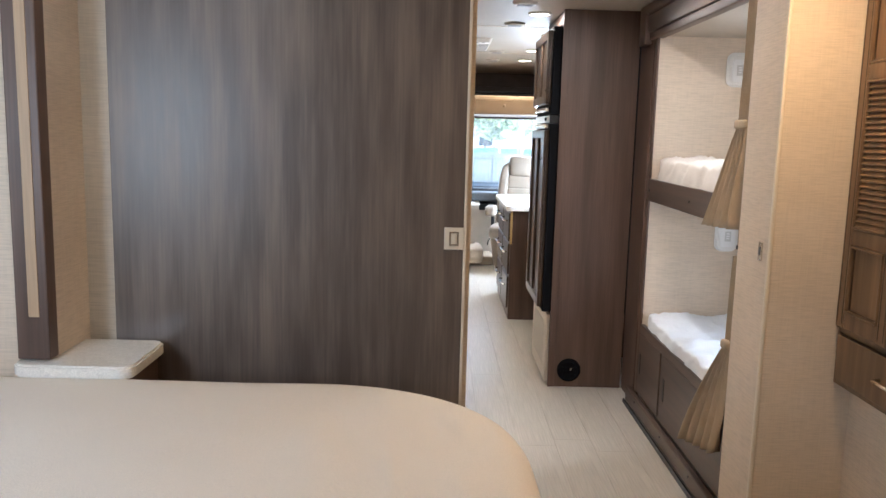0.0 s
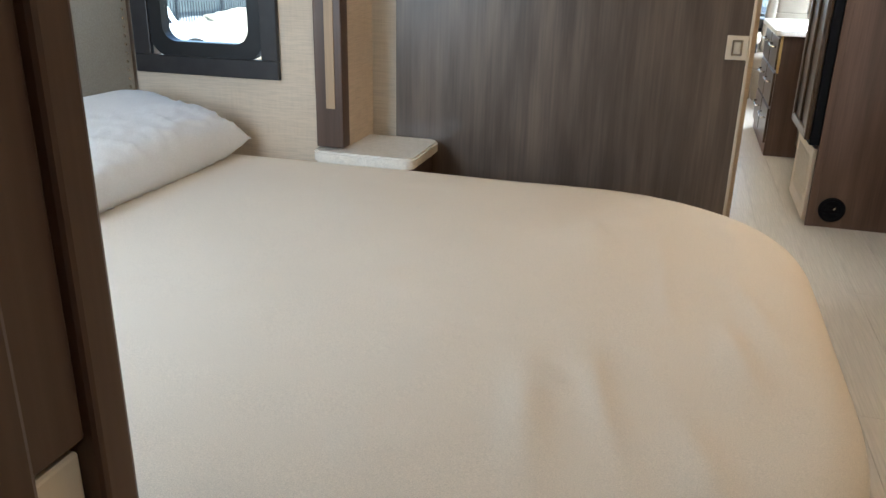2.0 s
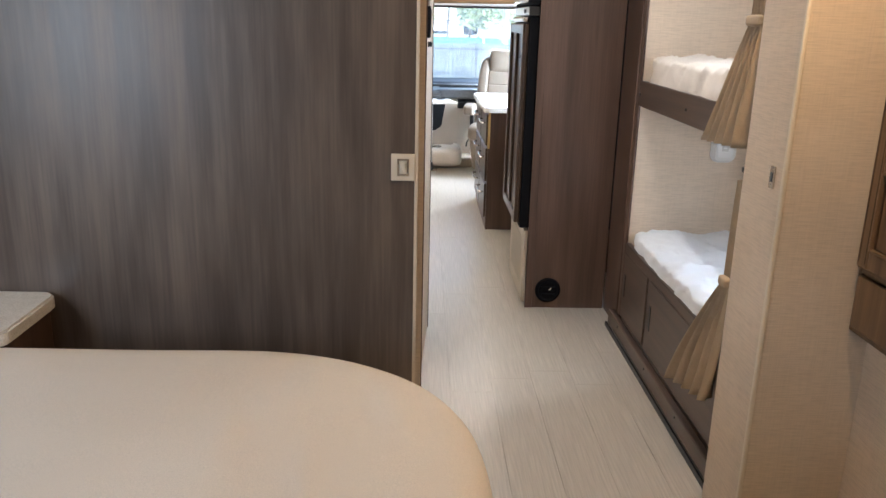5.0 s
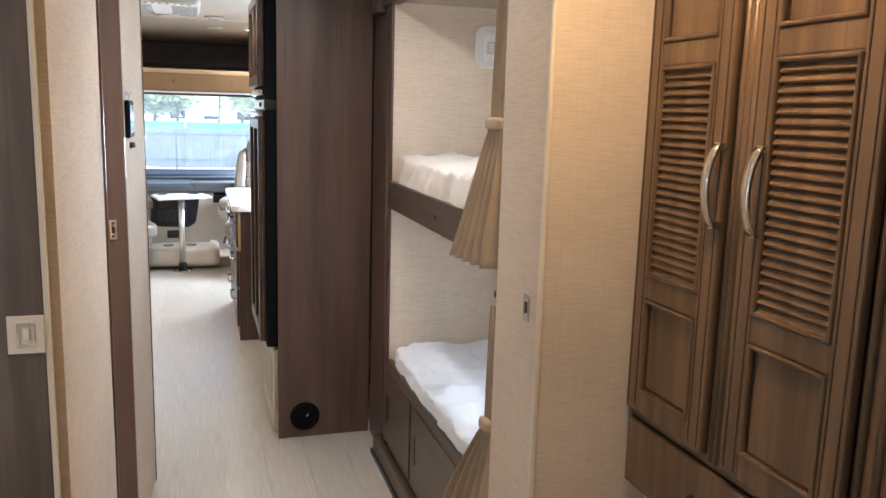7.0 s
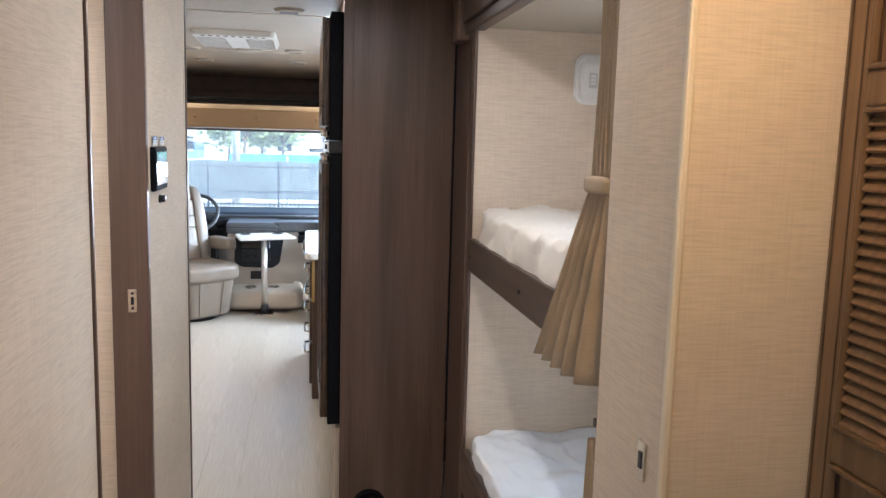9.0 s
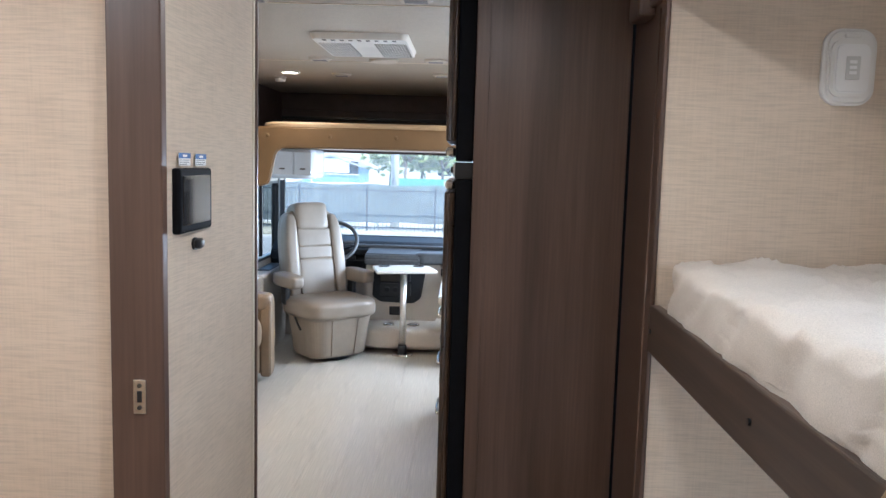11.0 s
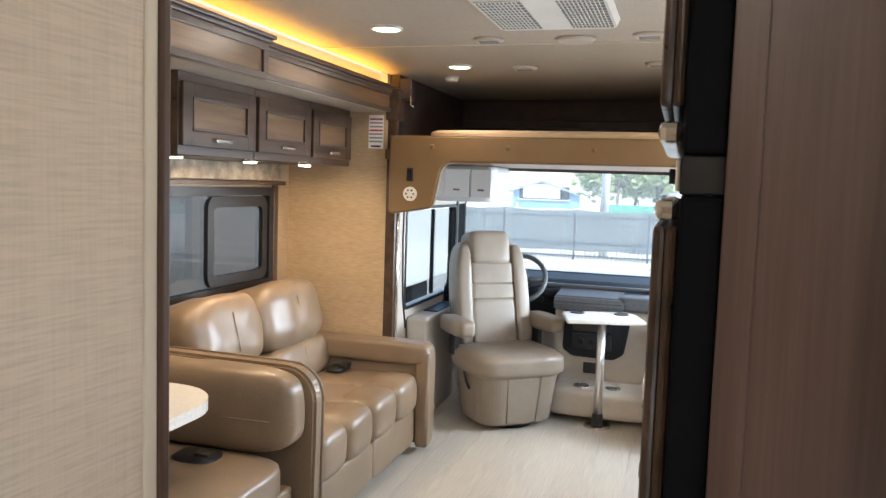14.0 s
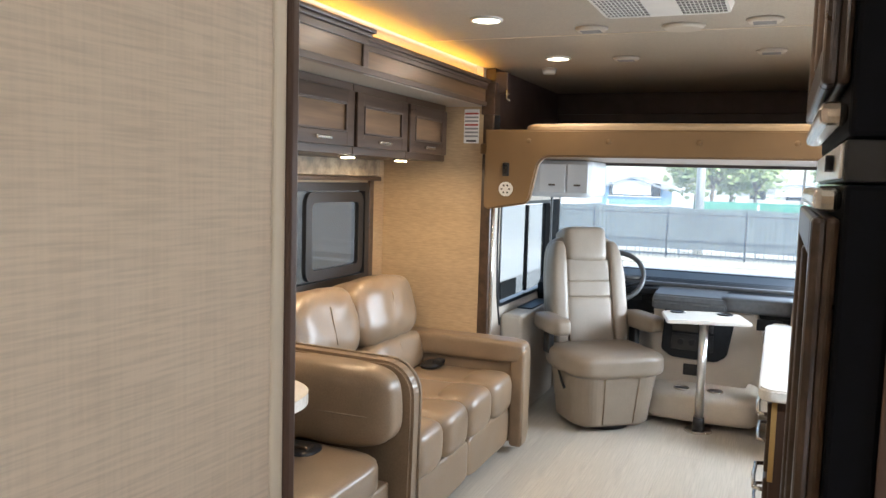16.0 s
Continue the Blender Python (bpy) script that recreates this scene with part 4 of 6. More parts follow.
part("corner_edge", boxes((0.556, 0.572, 6.220, 6.237, 0.60, 0.858, 0.002)), YELLOWWOOD, pen, "pale raw wood edge")
for k, (z0, z1) in enumerate(((0.09, 0.34), (0.36, 0.60), (0.62, 0.84))):
    for ya, yb in ((6.25, 6.76), (6.79, 7.30)):
        dw = part("drawer_front", boxes((0.544, 0.561, ya, yb, z0, z1, 0.005)), CABINET, pen)
        zc = (z0 + z1) / 2 + 0.04
        part("handle", tube(bmesh.new(), [(0.546, ya + 0.12, zc), (0.518, ya + 0.13, zc), (0.514, (ya + yb) / 2, zc), (0.518, yb - 0.13, zc), (0.546, yb - 0.12, zc)], 0.007), CHROME, dw, "bowed nickel pull")
ct = thing("countertop", (0.9, 6.3, 0.86), "white solid-surface countertop with rounded corners", "countertop")
cb = bmesh.new()
outline(cb, rounded(0.515, 1.295, 6.17, 7.40, 0.05), "z", 0.862, 0.900)
bmesh.ops.bevel(cb, geom=[e for e in cb.edges if abs(e.verts[0].co.z - e.verts[1].co.z) < 1e-5], offset=0.006, segments=2, affect="EDGES")
part("top", cb, LAMINATE, ct)
part("side_top", boxes((0.745, 1.295, 5.245, 6.168, 0.862, 0.900, 0.005)), LAMINATE, ct)

# ---- control panel on the hall wall ----
cp = thing("control_panel", (0.1, 3.86, 1.41), "black glass touch screen panel on the hall wall", "control panel")
part("bezel", boxes((0.094, 0.113, 3.781, 3.964, 1.412, 1.534, 0.006)), FRIDGE_BLACK, cp)
part("screen", boxes((0.1120, 0.1140, 3.795, 3.950, 1.427, 1.520, 0.001)), GLOSSBLACK, cp, "reflective dark screen")
kn = thing("wall_knob", (0.10, 3.881, 1.386), "small black knob under the touch screen", "knob")
part("rosette", rod(bmesh.new(), (0.10, 3.881, 1.386), (0.108, 3.881, 1.386), 0.012, 20), BLACK, kn)
part("cap", puff(bmesh.new(), (0.106, 3.862, 1.376), (0.121, 3.901, 1.397), 2.6, 6), BLACK, kn)
for y0, y1, z0, z1 in ((3.802, 3.865, 1.538, 1.562), (3.880, 3.943, 1.538, 1.561)):
    xs = hall_face(y1) + 0.0003
    st = thing("sticker", (0.1, y0, z0), "small white sticker with a blue heading strip", "sticker", "stickers over the screen")
    part("paper", boxes((xs, xs + 0.0006, y0, y1, z0, z1)), PAPER, st)
    part("heading", boxes((xs + 0.0006, xs + 0.0011, y0, y1, z1 - 0.010, z1)), BLUE, st, "blue heading strip")
    part("heading_text", boxes((xs + 0.0011, xs + 0.0014, y0 + 0.02, y1 - 0.02, z1 - 0.0075, z1 - 0.003)), PAPER, st)
    for k in range(3):
        part("text_bar", boxes((xs + 0.0006, xs + 0.0010, y0 + 0.005, y1 - 0.008 - 0.012 * (k == 0), z0 + 0.002 + k * 0.004, z0 + 0.0035 + k * 0.004)), INK, st)

# ---- sofa slide-out ----
SX, SY = -1.64, 7.86
GY0, GY1, GZ0, GZ1 = 5.90, 7.66, 0.90, 1.46
structure("wall_sofa_back", boxes((SX - 0.05, SX, 4.25, GY0, 0, 2.0), (SX - 0.05, SX, GY1, SY, 0, 2.0), (SX - 0.05, SX, GY0, GY1, 0, GZ0), (SX - 0.05, SX, GY0, GY1, GZ1, 2.0)), TANWALL, "tan vinyl slide-out back wall")
structure("wall_sofa_end", boxes((SX - 0.05, -1.02, SY, SY + 0.045, 0, 2.0)), TANWALL, "tan vinyl slide-out end wall")
structure("ceiling_sofa", boxes((SX, -1.03, 4.25, SY, 1.905, 1.93)), CEIL, "cream slide-out ceiling")
structure("wall_sofa_upper", boxes((-1.12, -1.09, 4.26, 7.93, 1.93, 2.19)), PLAIN, "wall above the slide-out, lit by the cove strip")
w2 = thing("window_2", (SX, 6.8, 0.9), "dark tinted sliding window behind the sofa", "", kind="structure")
wf = bmesh.new()
rim(wf, GY0, GY1, GZ0, GZ1, 0.03, 0.045, SX - 0.03, SX + 0.012, "x")
part("window_frame", wf, BLACK, w2, "black window frame")
part("inner_rail", rim(bmesh.new(), 7.02, GY1 - 0.05, GZ0 + 0.05, GZ1 - 0.05, 0.06, 0.055, SX - 0.02, SX + 0.004, "x"), BLACK, w2, "black sliding sash")
p2 = part("pane", boxes((SX - 0.022, SX - 0.019, GY0 + 0.04, GY1 - 0.04, GZ0 + 0.04, GZ1 - 0.04)), TINTED, w2)
p2.visible_shadow = False
part("casing", boxes((SX, SX + 0.016, GY1, GY1 + 0.05, GZ0 - 0.03, GZ1 + 0.03, 0.003), (SX, SX + 0.06, GY0, GY1 + 0.055, GZ1 + 0.012, GZ1 + 0.035, 0.003)), CABINET, w2, "dark wood casing and ledge")
sv = thing("window_valance", (SX, 6.8, 1.5), "mottled brown fabric window valance", "valance")
part("board", boxes((SX + 0.002, SX + 0.055, GY0, GY1 + 0.045, 1.498, 1.59, 0.004)), PATTERN, sv)

# overhead cabinets
for k, (ya, yb) in enumerate(((6.17, 6.722), (6.727, 7.262), (7.267, 7.765))):
    oc = thing("overhead_cabinet", (-1.4, ya, 1.59), "dark brown overhead cabinet with a raised panel door", "cabinet", "overhead cabinets over the sofa")
    part("body", boxes((SX + 0.003, -1.212, ya, yb, 1.592, 1.903, 0.002)), CABINET, oc)
    od = part("door", boxes((-1.212, -1.196, ya + 0.012, ya + 0.075, 1.626, 1.868, 0.004), (-1.212, -1.196, yb - 0.075, yb - 0.012, 1.626, 1.868, 0.004),
                            (-1.212, -1.197, ya + 0.07, yb - 0.07, 1.626, 1.686, 0.004), (-1.212, -1.197, ya + 0.07, yb - 0.07, 1.812, 1.868, 0.004)), CABINET, oc)
    part("panel", boxes((-1.211, -1.204, ya + 0.07, yb - 0.07, 1.682, 1.816)), CABPANEL, od, "lighter brown raised panel")
    mb = bmesh.new()
    for row in ((ya + 0.075, ya + 0.084, 1.686, 1.812), (yb - 0.084, yb - 0.075, 1.686, 1.812), (ya + 0.075, yb - 0.075, 1.686, 1.695), (ya + 0.075, yb - 0.075, 1.803, 1.812)):
        box(mb, -1.204, -1.193, *row, 0.002)
    part("moulding", mb, WOOD_H, od)
    yc = (ya + yb) / 2
    part("pull", boxes((-1.197, -1.180, yc - 0.06, yc + 0.06, 1.648, 1.664, 0.005)), CHROME, od, "nickel cup pull")
    if k < 3:
        pl = thing("puck_light", (-1.3, yc - 0.2, 1.585), "round recessed puck light under the cabinet", "light", "puck lights under the cabinets")
        part("lens", rod(bmesh.new(), (-1.27, ya + 0.06, 1.592), (-1.27, ya + 0.06, 1.578), 0.030, 20), PUCK, pl)
        part("bezel", ring(bmesh.new(), (-1.27, ya + 0.06, 1.587), (0, 0, 1), 0.034, 0.005, 24, 8), CHROME, pl)
        L = bpy.data.lights.new("puck_light_lamp", "AREA")
        L.shape, L.size, L.energy, L.color = "DISK", 0.06, 1.3, (1.0, 0.70, 0.40)
        lo = new("puck_light_lamp", L)
        lo.matrix_basis = look((-1.27, ya + 0.06, 1.574), (-1.27, ya + 0.06, 0))

# crown valance of the slide-out with cove strip
cv = thing("slide_valance", (-1.02, 6.5, 1.9), "dark wood slide-out valance with stepped crown moulding", "valance")
part("board", boxes((-1.030, -1.012, 4.26, 7.90, 1.908, 2.035, 0.003)), CABPANEL, cv)
part("frame_rail", boxes((-1.012, -1.002, 4.26, 7.90, 1.905, 1.930, 0.003), (-1.012, -1.002, 4.26, 7.90, 1.998, 2.02, 0.003), (-1.012, -1.002, 7.86, 7.90, 1.93, 1.998, 0.003)), WOOD_H, cv)
part("crown", boxes((-1.03, -0.996, 4.26, 7.905, 2.018, 2.032, 0.003), (-1.03, -0.984, 4.26, 7.915, 2.032, 2.046, 0.004), (-1.03, -0.990, 4.26, 7.91, 2.046, 2.056, 0.003)), WOOD_H, cv)
part("step_board", boxes((-1.002, -0.972, 4.26, 6.40, 1.895, 2.040, 0.003)), CABPANEL, cv)
part("step_rail", boxes((-0.972, -0.962, 4.26, 6.40, 1.895, 1.92, 0.003), (-0.972, -0.962, 4.26, 6.40, 2.005, 2.035, 0.003), (-0.972, -0.962, 6.36, 6.40, 1.92, 2.005, 0.003)), WOOD_H, cv)
part("step_crown", boxes((-1.0, -0.950, 4.26, 6.41, 2.035, 2.050, 0.004), (-1.0, -0.938, 4.26, 6.42, 2.050, 2.066, 0.004)), WOOD_H, cv)
part("end_post", boxes((-1.028, -0.962, 7.862, 7.935, 0.0, 2.03, 0.006), (-1.034, -0.952, 7.855, 7.945, 1.86, 2.04, 0.006)), CABINET, cv, "dark wood end post")
part("post_bead", rod(bmesh.new(), (-0.958, 7.90, 0.0), (-0.958, 7.90, 1.86), 0.012), CHROME, cv, "slim metal post bead")
single("cove_light", boxes((-1.085, -1.045, 4.26, 7.90, 2.036, 2.044)), COVE, "amber LED strip hidden above the valance", "light strip")

ws = thing("warning_label", (-1.12, 7.858, 1.72), "white printed warning label on the slide-out end wall", "label")
part("paper", boxes((-1.135, -1.045, 7.8575, 7.8595, 1.70, 1.89)), PAPER, ws)
for k in range(7):
    part("text_bar", boxes((-1.130, -1.05, 7.8565, 7.8575, 1.735 + k * 0.021, 1.745 + k * 0.021)), RED if k in (3, 6) else INK, ws)
part("barcode", boxes((-1.120, -1.06, 7.8565, 7.8575, 1.708, 1.718)), BLACK, ws)


def channel_cushion(bm, lo, hi, axis, count, p=5.0, n=8, m=None):
    """A cushion sewn into several channels side by side along an axis."""
    k = "xyz".index(axis)
    step = (hi[k] - lo[k]) / count
    for i in range(count):
        a, b = list(lo), list(hi)
        a[k], b[k] = lo[k] + step * i - 0.003, lo[k] + step * (i + 1) + 0.003
        puff(bm, a, b, p, n, 0.004, i * 3.1, m)
    return bm


# sofa
so = thing("sofa", (-1.2, 7.1, 0), "tan leather two-seat sofa with channelled cushions and square arms", "sofa")
A0, A1 = 6.42, 7.84
part("base", boxes((-1.55, -0.80, A0 + 0.05, A1 - 0.10, 0.03, 0.30, 0.03)), SOFA, so)
cush_y = ((A0 + 0.05, 7.07), (7.07, A1 - 0.11))
tilt = pose(-1.42, 0, 0.42, 0, -14, 0) @ pose(1.42, 0, -0.42)
for k, (ya, yb) in enumerate(cush_y):
    part("seat_cushion", channel_cushion(bmesh.new(), (-1.45, ya, 0.28), (-0.775, yb, 0.452), "y", 2, 6.0, 12), SOFA, so)
    part("seat_front", channel_cushion(bmesh.new(), (-0.97, ya, 0.245), (-0.730, yb, 0.468), "y", 2, 3.8, 12), SOFA, so)
    part("back_cushion", puff(bmesh.new(), (-1.53, ya, 0.590), (-1.22, yb + 0.005, 0.955), 3.8, 18, 0.012, k * 5, tilt), SOFA, so)
    part("lumbar_cushion", puff(bmesh.new(), (-1.49, ya + 0.01, 0.40), (-1.235, yb, 0.625), 4.5, 14, 0.008, k * 3, tilt), SOFA, so)
    yc = (ya + yb) / 2
    part("back_seam", tube(bmesh.new(), [tilt @ Vector((-1.224, yc, z)) for z in (0.68, 0.74, 0.80, 0.86)], 0.003, 6), PIPING, so)
    part("lumbar_seam", tube(bmesh.new(), [tilt @ Vector((-1.238, yc, z)) for z in (0.46, 0.52, 0.58)], 0.003, 6), PIPING, so)
part("footrest", channel_cushion(bmesh.new(), (-0.83, A0 + 0.06, 0.06), (-0.755, A1 - 0.12, 0.265), "y", 2, 8.0, 12), SOFA, so)
arm = part("arm", boxes((-1.52, -0.74, A1 - 0.11, A1, 0.05, 0.55, 0.03)), SOFA, so)
part("arm_pad", puff(bmesh.new(), (-1.54, A1 - 0.145, 0.50), (-0.690, A1 + 0.02, 0.625), 6.0, 10), SOFA, so)
part("arm_front", puff(bmesh.new(), (-0.765, A1 - 0.13, 0.03), (-0.685, A1 + 0.015, 0.60), 7.0, 10), SOFA, so)
part("arm_piping", tube(bmesh.new(), [(-0.69, A1 - 0.115, 0.05), (-0.69, A1 - 0.115, 0.57)], 0.006), PIPING, so)
part("back", boxes((-1.60, -1.48, A0, A1, 0.05, 0.84, 0.04)), SOFA, so)
bk2 = thing("seat_belt", (-1.2, 7.6, 0.47), "black seat belt buckle on the sofa", "seat belt")
part("webbing", puff(bmesh.new(), (-1.24, 7.54, 0.450), (-1.14, 7.70, 0.482), 4, 6, 0.008), BLACK, bk2)
part("buckle", boxes((-1.17, -1.12, 7.58, 7.65, 0.475, 0.50, 0.006)), BLACK, bk2)

# dinette bench backing on to the sofa
dn = thing("dinette_bench", (-1.15, 6.1, 0), "tan leather dinette bench with a rounded back", "bench")
part("base", boxes((-1.55, -0.78, 5.55, 6.30, 0, 0.33, 0.01)), SOFA, dn)
sc = bmesh.new()
puff(sc, (-1.56, 5.50, 0.32), (-0.745, 6.24, 0.475), 6.5, 12, 0.004)
part("seat_cushion", sc, SOFA, dn)
bb = bmesh.new()
outline(bb, [(-1.56, 0.0), (-0.715, 0.0), (-0.705, 0.55)] + [(-0.835 + 0.13 * math.cos(radians(a)), 0.66 + 0.13 * math.sin(radians(a))) for a in range(0, 91, 10)] + [(-1.56, 0.80)], "y", 6.335, 6.405)
bmesh.ops.bevel(bb, geom=bb.edges[:], offset=0.012, segments=2, affect="EDGES")
part("back_board", bb, SOFA, dn)
part("back_cushion", puff(bmesh.new(), (-1.54, 6.185, 0.47), (-0.735, 6.35, 0.79), 4.6, 16, 0.006, 3), SOFA, dn)
part("cushion_seam", tube(bmesh.new(), [(x, 6.1865 + 0.02 * max(0.0, (x + 0.90) / 0.12) ** 2, 0.605) for x in (-1.45, -1.2, -1.0, -0.9, -0.84, -0.79)], 0.0035, 6), PIPING, dn)
part("piping", tube(bmesh.new(), [(-0.704, 6.40, 0.02), (-0.704, 6.40, 0.56)] + [(-0.835 + 0.132 * math.cos(radians(a)), 6.40, 0.66 + 0.132 * math.sin(radians(a))) for a in range(0, 91, 15)] + [(-1.55, 6.40, 0.80)], 0.006), PIPING, dn)
bk3 = thing("seat_belt", (-1.1, 6.1, 0.475), "black seat belt lying on the dinette bench", "seat belt")
part("webbing", puff(bmesh.new(), (-1.16, 6.02, 0.462), (-0.98, 6.17, 0.492), 3, 6, 0.01), BLACK, bk3)
part("buckle", boxes((-1.06, -1.0, 6.06, 6.11, 0.486, 0.502, 0.005)), BRONZE, bk3)
dt = thing("dinette_table", (-1.1, 5.3, 0), "ivory dinette table with a rounded end", "table")
tb = bmesh.new()
outline(tb, rounded(-1.60, -0.915, 4.95, 6.10, 0.24, 10), "z", 0.700, 0.740)
part("tabletop", tb, LAMINATE, dt)
part("leg", rod(bmesh.new(), (-1.2, 5.3, 0), (-1.2, 5.3, 0.70), 0.035), CHROME, dt)

# ---- ceiling fittings ----
ac = thing("ceiling_air_conditioner", (0.13, 6.3, 2.13), "white ceiling air conditioner with two grilles", "air conditioner")
ab = bmesh.new()
outline(ab, rounded(-0.095, 0.355, 5.98, 6.61, 0.03), "z", 2.129, 2.100)
for v in ab.verts:
    if v.co.z < 2.11:
        v.co.x, v.co.y = 0.13 + (v.co.x - 0.13) * 0.955, 6.295 + (v.co.y - 6.295) * 0.965
part("shell", ab, WHITE, ac)
for x0, x1 in ((-0.075, 0.075), (0.185, 0.335)):
    gr = part("grille", boxes((x0, x1, 6.12, 6.56, 2.0985, 2.1005)), BRONZE, ac, "dark grille")
    gl = bmesh.new()
    for k in range(11):
        box(gl, x0 + 0.0135 * k, x0 + 0.0135 * k + 0.003, 6.12, 6.56, 2.096, 2.0995)
    for k in range(12):
        box(gl, x0, x1, 6.12 + 0.04 * k, 6.123 + 0.04 * k, 2.096, 2.0995)
    part("grille_mesh", gl, WHITE, gr)
sl = bmesh.new()
for k in range(9):
    box(sl, -0.04 + k * 0.04, -0.022 + k * 0.04, 6.015, 6.04, 2.098, 2.104)
part("slots", sl, BLACK, ac)


def ceiling_disc(name, x, y, r, squash, label, category, group, slots):
    """A low oval or round ceiling fitting."""
    ob = thing(name, (x, y, 2.13), label, category, group)
    bm = bmesh.new()
    rod(bm, (x, y, 2.1295), (x, y, 2.116), r, 28, r * 0.82)
    part("rim", bm, VENTPLASTIC, ob)
    if slots:
        sb_ = bmesh.new()
        for k in range(-2, 3):
            box(sb_, x - r * 0.6, x + r * 0.6, y + k * r * 0.2 - 0.004, y + k * r * 0.2 + 0.004, 2.1145, 2.1165)
        part("louvre", sb_, INK, ob)
    return ob


for x, y in ((0.446, 6.89), (-0.215, 6.92), (-0.218, 7.73), (0.461, 7.64), (0.44, 5.20), (-0.15, 5.24), (0.42, 4.40)):
    ceiling_disc("ceiling_vent", x, y, 0.068, 1, "round beige ceiling air vent", "vent", "ceiling vents", True)
ceiling_disc("ceiling_speaker", 0.145, 6.95, 0.085, 1, "round beige ceiling speaker", "speaker", "", False)
sd = ceiling_disc("smoke_alarm", -0.70, 8.03, 0.045, 1, "small white smoke alarm", "alarm", "", False)
part("cover", rod(bmesh.new(), (-0.70, 8.03, 2.118), (-0.70, 8.03, 2.098), 0.040, 24, 0.034), WHITE, sd)
WARM, MILD = (1.0, 0.84, 0.66), (1.0, 0.92, 0.82)
CANS = ((-0.567, 6.63, 1.1, WARM), (-0.55, 7.655, 1.1, WARM), (0.76, 7.62, 0.9, WARM), (0.735, 6.72, 0.9, WARM), (0.54, 4.75, 1.6, MILD), (-0.567, 5.55, 1.1, WARM), (0.735, 5.72, 0.9, WARM),
        # Unseen downlights; the last, in the bathroom, is added to light the hall.
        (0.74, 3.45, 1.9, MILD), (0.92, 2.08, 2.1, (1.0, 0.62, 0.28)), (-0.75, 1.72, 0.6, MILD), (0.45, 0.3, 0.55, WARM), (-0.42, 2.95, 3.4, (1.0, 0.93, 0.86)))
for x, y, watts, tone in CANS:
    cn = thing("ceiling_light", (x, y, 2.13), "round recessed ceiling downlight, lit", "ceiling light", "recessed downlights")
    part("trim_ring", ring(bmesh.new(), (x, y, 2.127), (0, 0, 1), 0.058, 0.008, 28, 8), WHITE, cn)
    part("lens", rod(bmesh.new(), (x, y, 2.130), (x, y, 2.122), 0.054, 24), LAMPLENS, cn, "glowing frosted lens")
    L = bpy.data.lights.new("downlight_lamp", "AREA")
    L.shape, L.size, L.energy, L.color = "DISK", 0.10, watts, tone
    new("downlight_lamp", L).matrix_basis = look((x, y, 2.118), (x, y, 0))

# ---- loft over the cab ----
lf = thing("loft_bunk", (0.1, 8.0, 1.6), "tan padded drop-down loft bunk over the cab", "loft bunk")
lb = bmesh.new()
pts = [(-0.985, 1.775), (-0.985, 1.395)] + [(-0.955 + 0.03 * math.cos(radians(a)), 1.395 - 0.03 + 0.03 * math.sin(radians(a)) - 0.0) for a in range(180, 271, 30)]
pts += [(-0.775 + 0.06 * math.cos(radians(a)), 1.425 + 0.06 * math.sin(radians(a))) for a in range(270, 351, 20)]
pts += [(-0.665 + 0.075 * math.cos(radians(a)) + 0.055, 1.555 + 0.075 * math.sin(radians(a))) for a in range(170, 89, -16)]
pts += [(1.28, 1.636), (1.28, 1.775)]
outline(lb, pts, "y", 7.80, 7.84)
bmesh.ops.bevel(lb, geom=[e for e in lb.edges if abs(e.verts[0].co.y - e.verts[1].co.y) < 1e-5 and e.verts[0].co.y < 7.81], offset=0.01, segments=3, affect="EDGES")
part("padded_front", lb, LOFTPAD, lf)
for x in (-0.732, -0.303, 0.152, 0.60):
    part("tuft_button", puff(bmesh.new(), (x - 0.014, 7.790, 1.70), (x + 0.014, 7.803, 1.728), 2.2, 4), LOFTPAD, lf)
part("platform", boxes((-1.03, 1.29, 7.842, 9.30, 1.640, 1.70, 0.01)), LOFTPAD, lf)
part("mattress", puff(bmesh.new(), (-0.80, 7.825, 1.70), (1.27, 9.25, 1.815), 14, 10, 0.006), TANWALL, lf, "tan loft mattress")
structure("wall_loft_front", boxes((-1.05, 1.30, 9.32, 9.40, 1.62, 2.19), (-1.05, 1.30, 9.30, 9.325, 1.98, 2.13, 0.005)), LOFTDARK, "dark lined loft front wall")
structure("wall_loft_side", boxes((-1.048, -0.985, 7.95, 9.32, 1.70, 2.128, 0.004)), LOFTDARK, "dark lined loft side wall")
structure("wall_loft_side_east", boxes((1.24, 1.298, 7.95, 9.32, 1.70, 2.128, 0.004)), LOFTDARK, "dark lined loft side wall")
cr = single("curtain_rail", boxes((-0.98, 1.24, 9.255, 9.30, 1.90, 1.925, 0.005)), BLACK, "black rolled loft curtain rail", "rail")
bl = thing("loft_bracket", (-0.93, 7.9, 1.78), "black loft lift bracket with a strap hook", "bracket")
part("arm", boxes((-0.97, -0.90, 7.90, 7.96, 1.98, 2.10, 0.006)), LOFTDARK, bl)
part("hook", tube(bmesh.new(), [(-0.90, 7.89, 2.0), (-0.90, 7.89, 1.95), (-0.88, 7.89, 1.94)], 0.005), CHROME, bl)
part("strap", boxes((-0.965, -0.93, 7.88, 7.90, 1.775, 1.86, 0.006)), BLACK, bl)
sw = thing("rocker_switch", (-0.856, 7.80, 1.56), "black rocker switch on the padded loft front", "switch")
part("plate", boxes((-0.876, -0.838, 7.790, 7.80, 1.520, 1.595, 0.004)), BLACK, sw)
part("rocker", boxes((-0.868, -0.846, 7.785, 7.791, 1.535, 1.58, 0.003)), GLOSSBLACK, sw)
